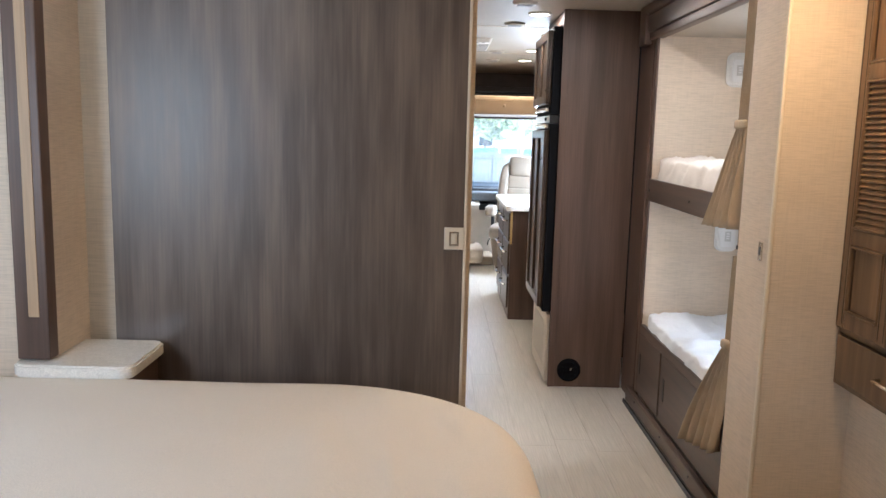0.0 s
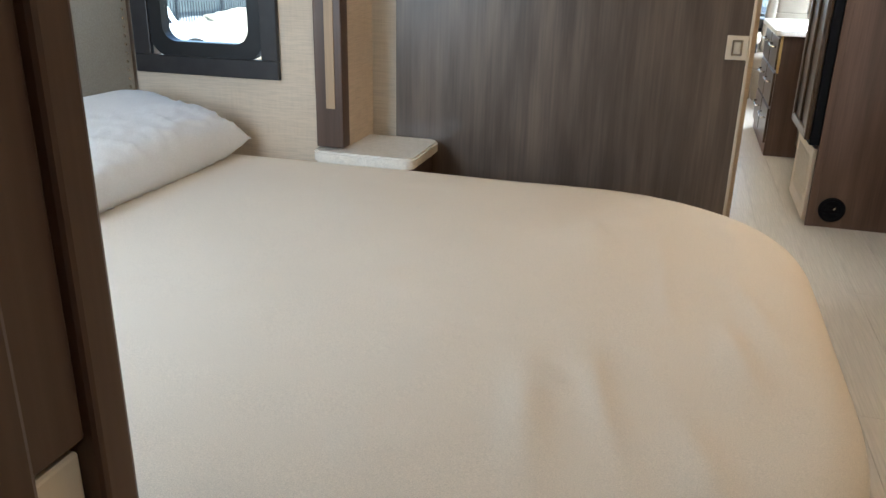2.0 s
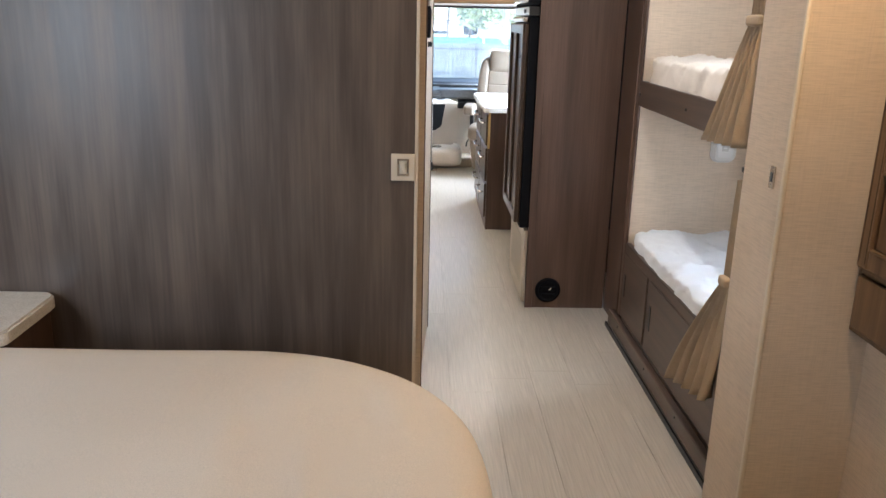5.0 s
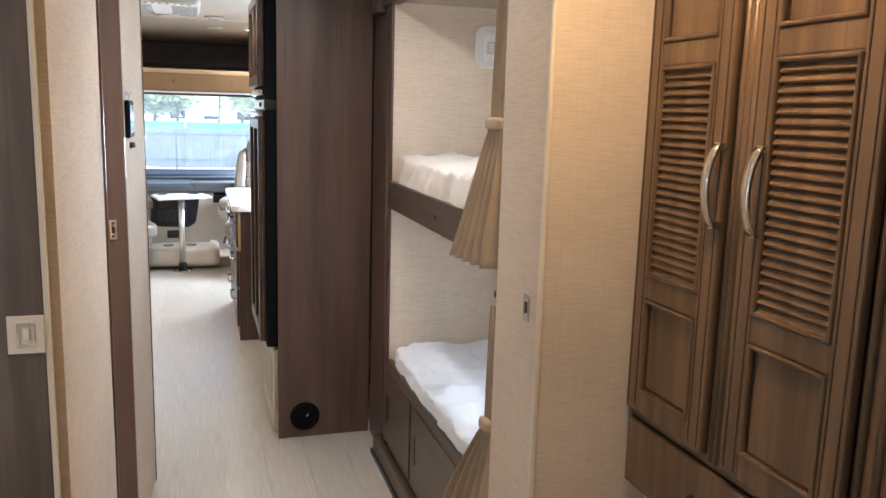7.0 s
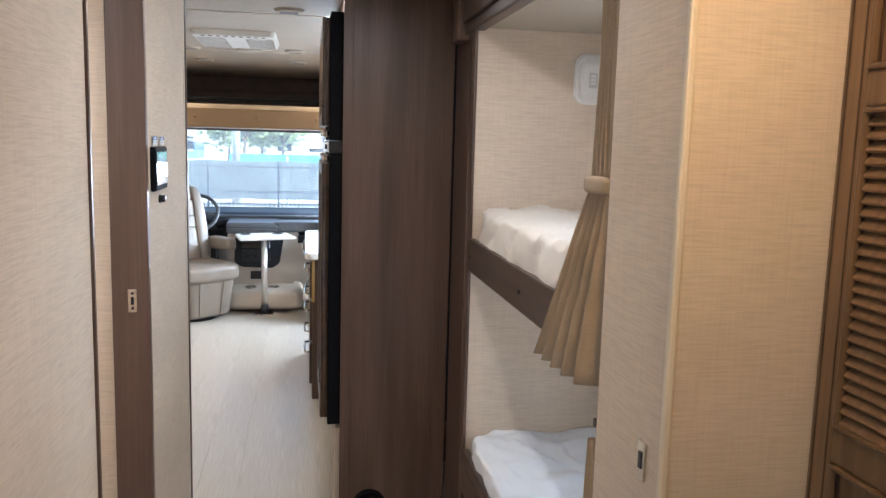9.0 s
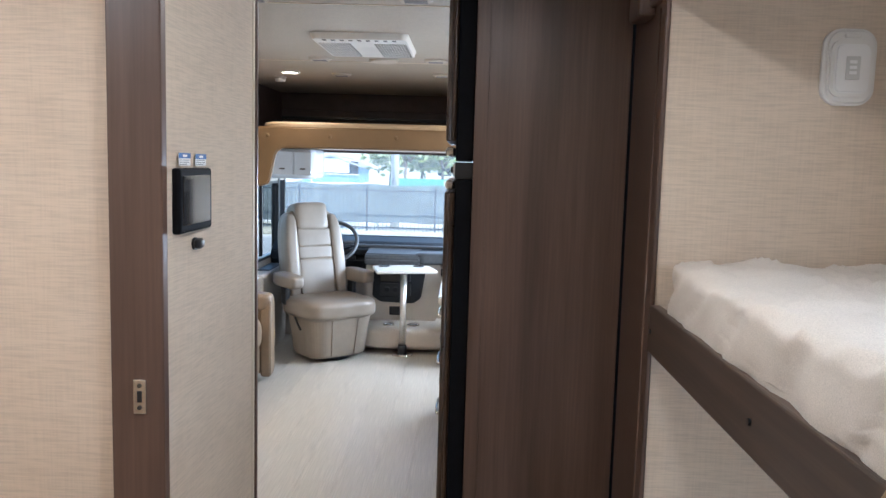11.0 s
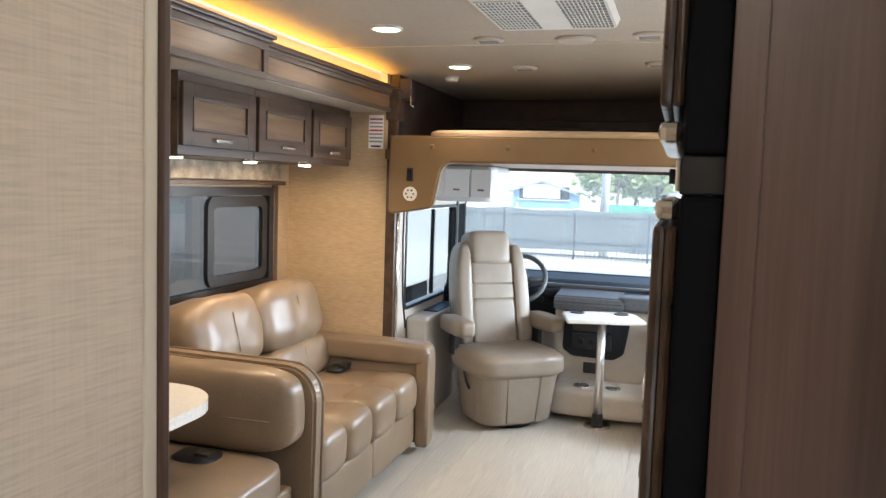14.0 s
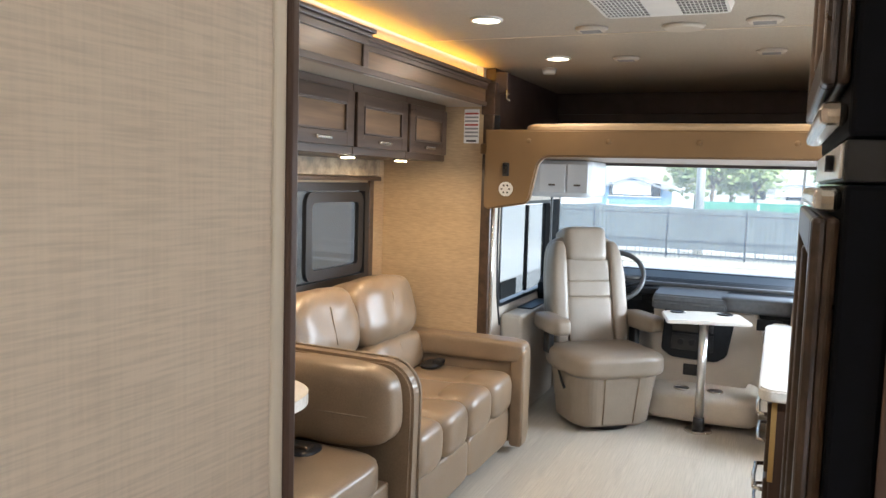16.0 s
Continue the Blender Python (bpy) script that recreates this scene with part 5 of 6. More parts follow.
sp = thing("round_outlet", (-0.853, 7.80, 1.45), "round white outlet with dark slots", "outlet")
part("plate", rod(bmesh.new(), (-0.853, 7.80, 1.45), (-0.853, 7.791, 1.45), 0.040, 24), WHITE, sp)
hb_ = bmesh.new()
for a in range(0, 360, 60):
    q = Vector((-0.853 + 0.022 * math.cos(radians(a)), 7.790, 1.45 + 0.022 * math.sin(radians(a))))
    rod(hb_, q, q + Vector((0, -0.002, 0)), 0.006, 8)
part("holes", hb_, BRONZE, sp)

# overhead cab cabinets
oc = thing("cab_overhead_cabinet", (-0.8, 8.9, 1.4), "white lacquered cab overhead cabinet with two doors", "cabinet")
part("body", puff(bmesh.new(), (-1.045, 8.72, 1.395), (-0.585, 9.25, 1.638), 16, 6), GLOSSWHITE, oc)
for x0, x1 in ((-0.93, -0.755), (-0.745, -0.605)):
    od = part("door", boxes((x0, x1, 8.705, 8.722, 1.425, 1.615, 0.006)), GLOSSWHITE, oc)
    part("latch", boxes(((x0 + x1) / 2 - 0.022, (x0 + x1) / 2 + 0.022, 8.698, 8.706, 1.47, 1.482, 0.003)), BRONZE, od)

# ---- cab ----
d1 = thing("dashboard", (0.1, 9.4, 0.3), "dark grey moulded dashboard spanning the cab", "dashboard")
db = bmesh.new()
outline(db, [(9.20, 0.60), (9.16, 0.70), (9.17, 0.765), (9.24, 0.80), (9.35, 0.845), (9.68, 0.862), (9.72, 0.60)], "x", -1.045, 1.295)
bmesh.ops.bevel(db, geom=db.edges[:], offset=0.012, segments=2, affect="EDGES")
part("top_pad", db, DARKGREY, d1)
part("lower_panel", boxes((-1.045, 1.295, 9.25, 9.70, 0.0, 0.61, 0.01)), BEIGEPLASTIC, d1, "beige lower dash panel")
part("ledge", boxes((-0.45, 1.29, 9.10, 9.22, 0.745, 0.80, 0.015)), DARKGREY, d1)
vt = part("vent", boxes((-0.39, -0.23, 9.225, 9.25, 0.795, 0.832, 0.004)), BLACK, d1)
for k in range(3):
    part("vent_blade", boxes((-0.385, -0.235, 9.220, 9.227, 0.802 + k * 0.010, 0.805 + k * 0.010)), BRONZE, vt)
part("instrument_hood", puff(bmesh.new(), (-0.86, 9.06, 0.74), (-0.46, 9.30, 0.90), 4.0, 8), DARKGREY, d1)
part("brow_strip", boxes((-0.42, 1.28, 9.175, 9.215, 0.805, 0.835, 0.010)), RIMGREY, d1, "grey dash trim strip")
part("switch_row", boxes((-0.44, -0.30, 9.150, 9.165, 0.70, 0.735, 0.003)), BLACK, d1)
part("glovebox", boxes((0.55, 1.15, 9.085, 9.105, 0.66, 0.785, 0.01)), DARKGREY, d1)

st = thing("steering_wheel", (-0.60, 9.0, 0.82), "dark grey steering wheel with a stalk", "steering wheel")
nrm = (0, -0.80, 0.60)
part("rim", ring(bmesh.new(), (-0.465, 9.04, 0.865), nrm, 0.190, 0.017), RIMGREY, st)
part("hub", puff(bmesh.new(), (-0.54, 9.02, 0.815), (-0.39, 9.10, 0.91), 3, 6), BLACK, st)
for x in (-0.645, -0.285):
    part("spoke", tube(bmesh.new(), [(-0.465, 9.06, 0.86), (x, 9.045, 0.865)], 0.016, 8), RIMGREY, st)
part("column", rod(bmesh.new(), (-0.465, 9.07, 0.85), (-0.465, 9.25, 0.68), 0.04), BLACK, st)
part("stalk", tube(bmesh.new(), [(-0.44, 9.10, 0.78), (-0.27, 9.08, 0.84)], 0.009, 8), BLACK, st)

cs = thing("centre_console", (0.06, 9.0, 0.1), "beige centre stack with a dark radio bezel and hood", "console")
sbm = bmesh.new()
outline(sbm, [(-0.20, 0.19), (-0.16, 0.32), (-0.19, 0.40), (-0.185, 0.74), (0.44, 0.72), (0.52, 0.46), (0.40, 0.19)], "y", 8.98, 9.24)
bmesh.ops.bevel(sbm, geom=sbm.edges[:], offset=0.015, segments=2, affect="EDGES")
part("console_body", sbm, BEIGEPLASTIC, cs)
hd = bmesh.new()
outline(hd, [(8.90, 0.69), (8.89, 0.745), (8.93, 0.785), (9.24, 0.815), (9.24, 0.69)], "x", -0.19, 0.27)
bmesh.ops.bevel(hd, geom=hd.edges[:], offset=0.012, segments=2, affect="EDGES")
# Grey colour on hood and shelf stands in for the sheen on top.
part("hood", hd, RIMGREY, cs, "hood over the radio, greyed for its sheen")
part("shelf", puff(bmesh.new(), (0.22, 8.92, 0.70), (0.70, 9.24, 0.80), 8, 6), RIMGREY, cs)
bz = bmesh.new()
outline(bz, [(-0.125, 0.42), (-0.115, 0.69), (0.33, 0.69), (0.285, 0.41), (0.22, 0.365), (-0.06, 0.375)], "y", 8.955, 8.985)
bmesh.ops.bevel(bz, geom=bz.edges[:], offset=0.008, segments=2, affect="EDGES")
bezel = part("radio_bezel", bz, DARKGREY, cs, "dark grey radio bezel")
part("radio", boxes((-0.06, 0.20, 8.945, 8.957, 0.55, 0.65, 0.004)), GLOSSBLACK, bezel)
part("climate_panel", boxes((-0.06, 0.20, 8.945, 8.957, 0.43, 0.535, 0.004)), BLACK, bezel)
for x in (0.0, 0.07, 0.14):
    part("dial", rod(bmesh.new(), (x, 8.946, 0.485), (x, 8.925, 0.485), 0.020, 18), DARKGREY, bezel)
part("socket_panel", boxes((0.02, 0.15, 8.972, 8.982, 0.26, 0.335, 0.004)), BLACK, cs)
part("dash_vent", boxes((0.45, 0.60, 8.96, 8.985, 0.60, 0.67, 0.006)), DARKGREY, cs)

dh = thing("engine_cover", (0.14, 8.95, 0), "beige moulded engine cover with two cup holders", "engine cover")
part("lower_step", boxes((-0.215, 0.62, 8.80, 9.26, 0, 0.10, 0.02)), CARPET, dh, "tan carpeted step")
eb = bmesh.new()
puff(eb, (-0.17, 8.655, 0.03), (0.50, 9.2, 0.215), 7, 10)
part("cup_tray", eb, BEIGEPLASTIC, dh)
for x, y in ((0.035, 8.775), (0.24, 8.785)):
    part("cup_holder", rod(bmesh.new(), (x, y, 0.205), (x, y, 0.221), 0.043, 22), BLACK, dh)
    part("cup_rim", ring(bmesh.new(), (x, y, 0.221), (0, 0, 1), 0.045, 0.006, 24, 8), CHROME, dh)

# small pedestal table
pt = thing("pedestal_table", (0.162, 8.64, 0), "small ivory pedestal table with two cup holders on a chrome pole", "table")
turned = pose(0.150, 8.66, 0, 0, 0, 17)


def on_table(bm):
    """Turns what was built round the origin with the table."""
    bmesh.ops.transform(bm, matrix=turned, verts=bm.verts[:])
    return bm


tb = bmesh.new()
outline(tb, [(-0.245, -0.185), (0.245, -0.185), (0.25, 0.10), (0.20, 0.185), (-0.17, 0.185), (-0.225, 0.13)], "z", 0.685, 0.708)
bmesh.ops.bevel(tb, geom=tb.edges[:], offset=0.006, segments=2, affect="EDGES")
part("tabletop", on_table(tb), LAMINATE, pt)
part("pole", rod(bmesh.new(), (0.162, 8.64, 0.02), (0.162, 8.64, 0.685), 0.026, 20), STAINLESS, pt, "chrome pole")
part("collar", rod(bmesh.new(), (0.162, 8.64, 0.012), (0.162, 8.64, 0.085), 0.038, 20, 0.032), BLACK, pt, "black plastic collar")
part("base_plate", rod(bmesh.new(), (0.162, 8.64, 0.0), (0.162, 8.64, 0.012), 0.085, 28, 0.075), CHROME, pt)
part("bracket", on_table(boxes((-0.06, 0.06, -0.05, 0.05, 0.665, 0.686, 0.004))), BLACK, pt)
for x, y in ((-0.13, 0.11), (0.15, 0.08)):
    part("cup_rim", on_table(ring(bmesh.new(), (x, y, 0.710), (0, 0, 1), 0.042, 0.006, 24, 8)), BLACK, pt)
    part("cup_well", on_table(rod(bmesh.new(), (x, y, 0.7085), (x, y, 0.7105), 0.040, 22)), BLACK, pt)


def captain_chair(m, label):
    """A swivel cab chair, built facing -y at the origin."""
    def tf(bm):
        bmesh.ops.transform(bm, matrix=m, verts=bm.verts[:])
        return bm
    ch = new("captain_chair")
    ch.empty_display_size = 0.05
    ch.matrix_basis = Matrix.Translation(m.translation)
    tagged(ch, label, "chair", "cab chairs")
    rec = pose(0, 0.15, 0.45, -12, 0, 0) @ pose(0, -0.10, -0.45)
    sk = bmesh.new()
    outline(sk, rounded(-0.288, 0.288, -0.255, 0.22, 0.15, 10), "z", 0.035, 0.40)
    for v in sk.verts:
        if v.co.z < 0.1:
            v.co.x, v.co.y = v.co.x * 0.86, v.co.y * 0.84
    bmesh.ops.bevel(sk, geom=[e for e in sk.edges if abs(e.verts[0].co.z - e.verts[1].co.z) < 1e-5], offset=0.015, segments=2, affect="EDGES")
    part("skirt", tf(sk), LEATHER, ch)
    for xs in (-0.112, 0.112):
        part("skirt_seam", tf(tube(bmesh.new(), [(xs * 0.86, -0.216, 0.05), (xs, -0.256, 0.37)], 0.003, 6)), PIPING, ch)
    part("skirt_hem", tf(tube(bmesh.new(), [(x * 1.005, y * 1.005, 0.345) for x, y in rounded(-0.282, 0.282, -0.249, 0.214, 0.147, 8)[:]], 0.003, 6)), PIPING, ch)
    part("swivel_base", tf(rod(bmesh.new(), (0, 0, 0), (0, 0, 0.06), 0.17, 28)), BLACK, ch)
    part("seat_cushion", tf(puff(bmesh.new(), (-0.302, -0.280, 0.325), (0.302, 0.26, 0.490), 4.6, 18, 0.006)), LEATHER, ch)
    bk = bmesh.new()
    puff(bk, (-0.245, 0.10, 0.42), (0.245, 0.25, 1.165), 7.0, 14)
    for v in bk.verts:
        k = 1 - 0.14 * max(0.0, (v.co.z - 0.75) / 0.42) ** 2
        v.co.x *= k
    bmesh.ops.transform(bk, matrix=rec, verts=bk.verts[:])
    back = part("backrest", tf(bk), LEATHER, ch)
    cen = bmesh.new()
    for z0, z1, w in ((0.47, 0.768, 0.150), (0.763, 0.868, 0.149), (0.863, 1.01, 0.147)):
        puff(cen, (-w, 0.072, z0), (w, 0.16, z1), 13.0, 12, 0.002)
    bmesh.ops.transform(cen, matrix=rec, verts=cen.verts[:])
    part("back_insert", tf(cen), LEATHER, ch)
    for s in (-1, 1):
        bo = bmesh.new()
        puff(bo, (s * 0.20 - 0.055, 0.055, 0.45), (s * 0.20 + 0.055, 0.20, 1.13), 4.0, 10)
        for v in bo.verts:
            v.co.x *= 1 - 0.14 * max(0.0, (v.co.z - 0.75) / 0.42) ** 2
        bmesh.ops.transform(bo, matrix=rec, verts=bo.verts[:])
        part("bolster", tf(bo), LEATHER, ch)
        pp = [rec @ Vector((s * 0.152, 0.068, z)) for z in (0.48, 0.7, 0.9, 1.05)]
        part("back_piping", tf(tube(bmesh.new(), pp, 0.004, 6)), PIPING, ch)
        po = [rec @ Vector((s * (0.252 - 0.02 * max(0.0, (z - 0.75) / 0.3)), 0.10, z)) for z in (0.5, 0.65, 0.8, 0.92, 1.02)]
        part("side_piping", tf(tube(bmesh.new(), po, 0.005, 6)), PIPING, ch)
        a = part("armrest", tf(puff(bmesh.new(), (s * 0.305 - 0.058, -0.10, 0.565), (s * 0.305 + 0.058, 0.24, 0.675), 4.5, 10, 0.003)), LEATHER, ch)
        part("arm_bracket", tf(boxes((s * 0.29 - 0.018, s * 0.29 + 0.018, 0.10, 0.18, 0.42, 0.60, 0.008))), BLACK, ch)
    hr = bmesh.new()
    puff(hr, (-0.143, 0.062, 0.985), (0.143, 0.25, 1.225), 6.0, 10, 0.003)
    bmesh.ops.transform(hr, matrix=rec, verts=hr.verts[:])
    part("headrest", tf(hr), LEATHER, ch)
    part("lever", tf(tube(bmesh.new(), [(-0.29, -0.02, 0.34), (-0.31, -0.1, 0.30), (-0.31, -0.14, 0.27)], 0.008, 8)), BLACK, ch)
    return ch


captain_chair(pose(-0.425, 8.54, 0, 0, 0, 40) @ Matrix.Diagonal((1.05, 1.05, 1.0, 1.0)), "beige leather swivel captain chair turned to face the cabin")
captain_chair(pose(0.86, 8.62, 0, 0, 0, -10), "beige leather swivel captain chair beside the kitchen counter")

# cab glazing
ws_ = thing("windscreen", (0.1, 9.7, 0.85), "wide single-pane windscreen", "", kind="structure")
p3 = part("pane", boxes((-1.05, 1.30, 9.735, 9.740, 0.84, 1.70)), GLARE_GLASS, ws_)
p3.visible_shadow = False
part("lower_seal", boxes((-1.05, 1.30, 9.70, 9.75, 0.80, 0.865, 0.005)), BLACK, ws_)
structure("wall_nose", boxes((-1.12, 1.37, 9.70, 9.80, -0.3, 0.80)), CARPAINT, "front nose panel below the windscreen")
structure("wall_nose_upper", boxes((-1.12, 1.37, 9.40, 9.80, 1.68, 2.19)), CARPAINT, "front cap above the windscreen")
dw_ = thing("window_3", (-1.08, 8.9, 0.7), "driver side window in a black frame", "", kind="structure")
part("window_frame", rim(bmesh.new(), 8.30, 9.46, 0.70, 1.36, 0.05, 0.022, -1.095, -1.045, "x"), BLACK, dw_)
part("mullion", boxes((-1.088, -1.06, 8.935, 8.955, 0.73, 1.33, 0.004)), BLACK, dw_)
p4 = part("pane", boxes((-1.078, -1.075, 8.33, 9.43, 0.73, 1.33)), TINTED_LIGHT, dw_)
p4.visible_shadow = False
p5 = part("pane", boxes((-1.078, -1.075, 9.50, 9.735, 0.80, 1.62)), CLEAR, dw_)
p5.visible_shadow = False
structure("pillar_front", boxes((-1.11, -1.04, 9.45, 9.50, 0.70, 1.70, 0.01), (-1.11, -1.05, 9.72, 9.76, 0.80, 1.70, 0.01)), BLACK, "black windscreen pillar")
kw = thing("window_6", (1.33, 6.2, 1.07), "kitchen window in a black frame", "", kind="structure")
part("window_frame", rim(bmesh.new(), 5.38, 7.02, 1.07, 1.59, 0.04, 0.03, 1.345, 1.37, "x"), BLACK, kw)
rw = thing("window_5", (-1.5, 0.28, 1.05), "rear slide-out window in a black frame", "", kind="structure")
part("window_frame", rim(bmesh.new(), WX0, WX1, WZ0, WZ1, 0.07, 0.03, 0.262, 0.275), BLACK, rw)
pw = thing("window_4", (1.32, 8.9, 0.8), "passenger side window in a black frame", "", kind="structure")
part("window_frame", rim(bmesh.new(), 8.10, 9.70, 0.80, 1.45, 0.05, 0.035, 1.295, 1.345, "x"), BLACK, pw)
p6 = part("pane", boxes((1.325, 1.328, 8.13, 9.67, 0.83, 1.42)), TINTED_LIGHT, pw)
p6.visible_shadow = False
cu = thing("hanging_cord", (-1.0, 8.2, 0.6), "black cable hanging beside the driver window", "cable")
part("cord", tube(bmesh.new(), [(-0.99, 8.10, 1.38), (-1.0, 8.12, 1.32), (-1.005, 8.13, 1.15), (-1.0, 8.13, 0.95), (-1.0, 8.14, 0.80), (-0.985, 8.16, 0.62)], 0.006, 8), BLACK, cu)
part("clip", puff(bmesh.new(), (-1.02, 8.07, 1.36), (-0.93, 8.16, 1.40), 3, 4), BLACK, cu)
ar = thing("side_console", (-0.95, 8.7, 0.0), "beige driver side ledge with a dark switch panel", "console")
part("body", boxes((-1.045, -0.90, 8.35, 9.14, 0.0, 0.655, 0.02)), BEIGEPLASTIC, ar)
part("switch_panel", boxes((-1.02, -0.92, 8.62, 9.05, 0.650, 0.664, 0.005)), BLACK, ar, "black switch panel")

# ---- outside ----
GZ = -0.95
structure("ground", boxes((-400, 400, -400, 800, GZ - 0.5, GZ)), CONCRETE, "pale sunlit concrete lot")
structure("road", boxes((-120, 120, 19.5, 27.2, GZ, GZ + 0.012)), ROADMAT, "pale grey lot lane before the fence")
structure("verge", boxes((-120, 120, 28.3, 33.0, GZ, GZ + 0.05)), STRAW, "dry straw-coloured verge under the fence")
FY = 30.2


def fence_run(x0, x1, y, along, group):
    """Black iron fence with posts and pickets before a grey privacy screen."""
    n = int((x1 - x0) / 2.4)
    L = (x1 - x0) / n
    for k in range(n):
        a = x0 + k * L
        def place(u, d, z):
            return (u, y + d, z) if along == "x" else (y - d, u, z)
        def bx(bm, u0, u1, d0, d1, z0, z1):
            p, q = place(u0, d0, z0), place(u1, d1, z1)
            return box(bm, min(p[0], q[0]), max(p[0], q[0]), min(p[1], q[1]), max(p[1], q[1]), z0, z1)
        fs = thing("fence_panel", place(a, 0, GZ), "black iron picket fence with a grey privacy screen behind", "fence", group)
        part("post", bx(bmesh.new(), a - 0.035, a + 0.035, -0.035, 0.035, GZ, GZ + 1.62), IRON, fs)
        part("rail", bx(bmesh.new(), a + 0.035, a + L - 0.035, -0.015, 0.015, GZ + 1.46, GZ + 1.50), IRON, fs)
        part("rail", bx(bmesh.new(), a + 0.035, a + L - 0.035, -0.015, 0.015, GZ + 0.16, GZ + 0.20), IRON, fs)
        pk = bmesh.new()
        c = int(L / 0.14)
        for i in range(1, c):
            bx(pk, a + i * L / c - 0.008, a + i * L / c + 0.008, -0.008, 0.008, GZ + 0.06, GZ + 1.55)
        part("pickets", pk, IRON, fs)["kind"] = "stuff"
        wv = bmesh.new()
        m = 14
        rows = []
        for i in range(m + 1):
            u = a + L * i / m
            sag = 0.05 * math.sin(math.pi * i / m) + 0.02 * noise.noise(Vector((u, y, 0)))
            rows.append([wv.verts.new(place(u, 0.55 + 0.03 * noise.noise(Vector((u * 2, y, z))), z)) for z in (GZ + 0.30 + 0.04 * noise.noise(Vector((u, 3, 1))), GZ + 1.0, GZ + 1.70 - sag)])
        for r0, r1 in zip(rows, rows[1:]):
            for i in range(2):
                wv.faces.new((r0[i], r1[i], r1[i + 1], r0[i + 1]))
        scr = part("privacy_screen", wv, SCREEN, fs)
        scr.modifiers.new("thickness", "SOLIDIFY").thickness = 0.01
        part("screen_post", rod(bmesh.new(), place(a + 0.3, 0.62, GZ), place(a + 0.3, 0.62, GZ + 1.85), 0.03, 8), GALV, fs)


fence_run(-22.0, 14.0, FY, "x", "front fence")
fence_run(-6.0, 30.0, -14.0, "y", "side fence")
pl_ = thing("utility_pole", (-2.0, 32.0, GZ), "pale tall utility pole behind the fence", "pole")
part("shaft", rod(bmesh.new(), (-2.0, 32.0, GZ), (-2.0, 32.0, GZ + 9), 0.16, 12, 0.12), GALV, pl_)
pl2 = thing("utility_pole", (3.2, 31.8, GZ), "pale tall utility pole behind the fence", "pole")
part("shaft", rod(bmesh.new(), (3.2, 31.8, GZ), (3.2, 31.8, GZ + 9), 0.12, 12, 0.10), GALV, pl2)
gs = single("green_screen_fence", boxes((-3.5, 30.0, 46.0, 46.1, GZ, GZ + 1.6)), GREENCLOTH, "far green cloth fence", "fence")
hg = bmesh.new()
for k in range(260):
    x, y, z = random.uniform(1.0, 9.0), random.uniform(44.0, 45.2), GZ + random.uniform(0.2, 1.0)
    puff(hg, (x - 0.25, y - 0.2, z - 0.2), (x + 0.25, y + 0.2, z + 0.2), 2.2, 1)
tagged(single("hedge", hg, LEAF, "clipped green hedge behind the fence", "hedge"), kind="stuff")


def building(x0, x1, y0, y1, h, ridge, wall, label):
    ob = thing("building", ((x0 + x1) / 2, (y0 + y1) / 2, GZ), label, "building")
    wb = bmesh.new()
    outline(wb, [(x0, GZ), (x1, GZ), (x1, GZ + h), ((x0 + x1) / 2, GZ + h + ridge), (x0, GZ + h)], "y", y0, y1)
    part("wall", wb, wall, ob)
    for s in (-1, 1):
        rb = bmesh.new()
        xe = x0 - 0.4 if s < 0 else x1 + 0.4
        xm = (x0 + x1) / 2
        outline(rb, [(xe, GZ + h - 0.1), (xm, GZ + h + ridge + 0.05), (xm, GZ + h + ridge + 0.25), (xe, GZ + h + 0.1)], "y", y0 - 0.5, y1 + 0.5)
        part("roof", rb, ROOFMAT, ob)
    part("sign_board", boxes(((x0 + x1) / 2 - 2.0, (x0 + x1) / 2 + 2.0, y0 - 0.25, y0 - 0.05, GZ + h - 0.6, GZ + h + 0.9)), PAPER, ob, "blank white sign board")
    for k in range(3):
        xa = x0 + (x1 - x0) * (0.12 + 0.3 * k)
        wn_ = part("window", boxes((xa, xa + 1.6, y0 - 0.12, y0 - 0.01, GZ + 1.0, GZ + 2.4)), GLOSSBLACK, ob)
        part("frame", boxes((xa - 0.1, xa + 1.7, y0 - 0.16, y0 - 0.10, GZ + 2.4, GZ + 2.5), (xa - 0.1, xa + 1.7, y0 - 0.16, y0 - 0.10, GZ + 0.9, GZ + 1.0)), PALEWALL, wn_)
    return ob


building(-17.4, -11.0, 90, 98, 1.75, 1.1, BLUEWALL, "blue gabled industrial building with a white sign")
building(-4, 8, 95, 110, 2.0, 0.5, PALEWALL, "pale low building far beyond the fence")
building(-52, -30, 80, 95, 2.2, 0.8, PALEWALL, "pale low building far beyond the fence")


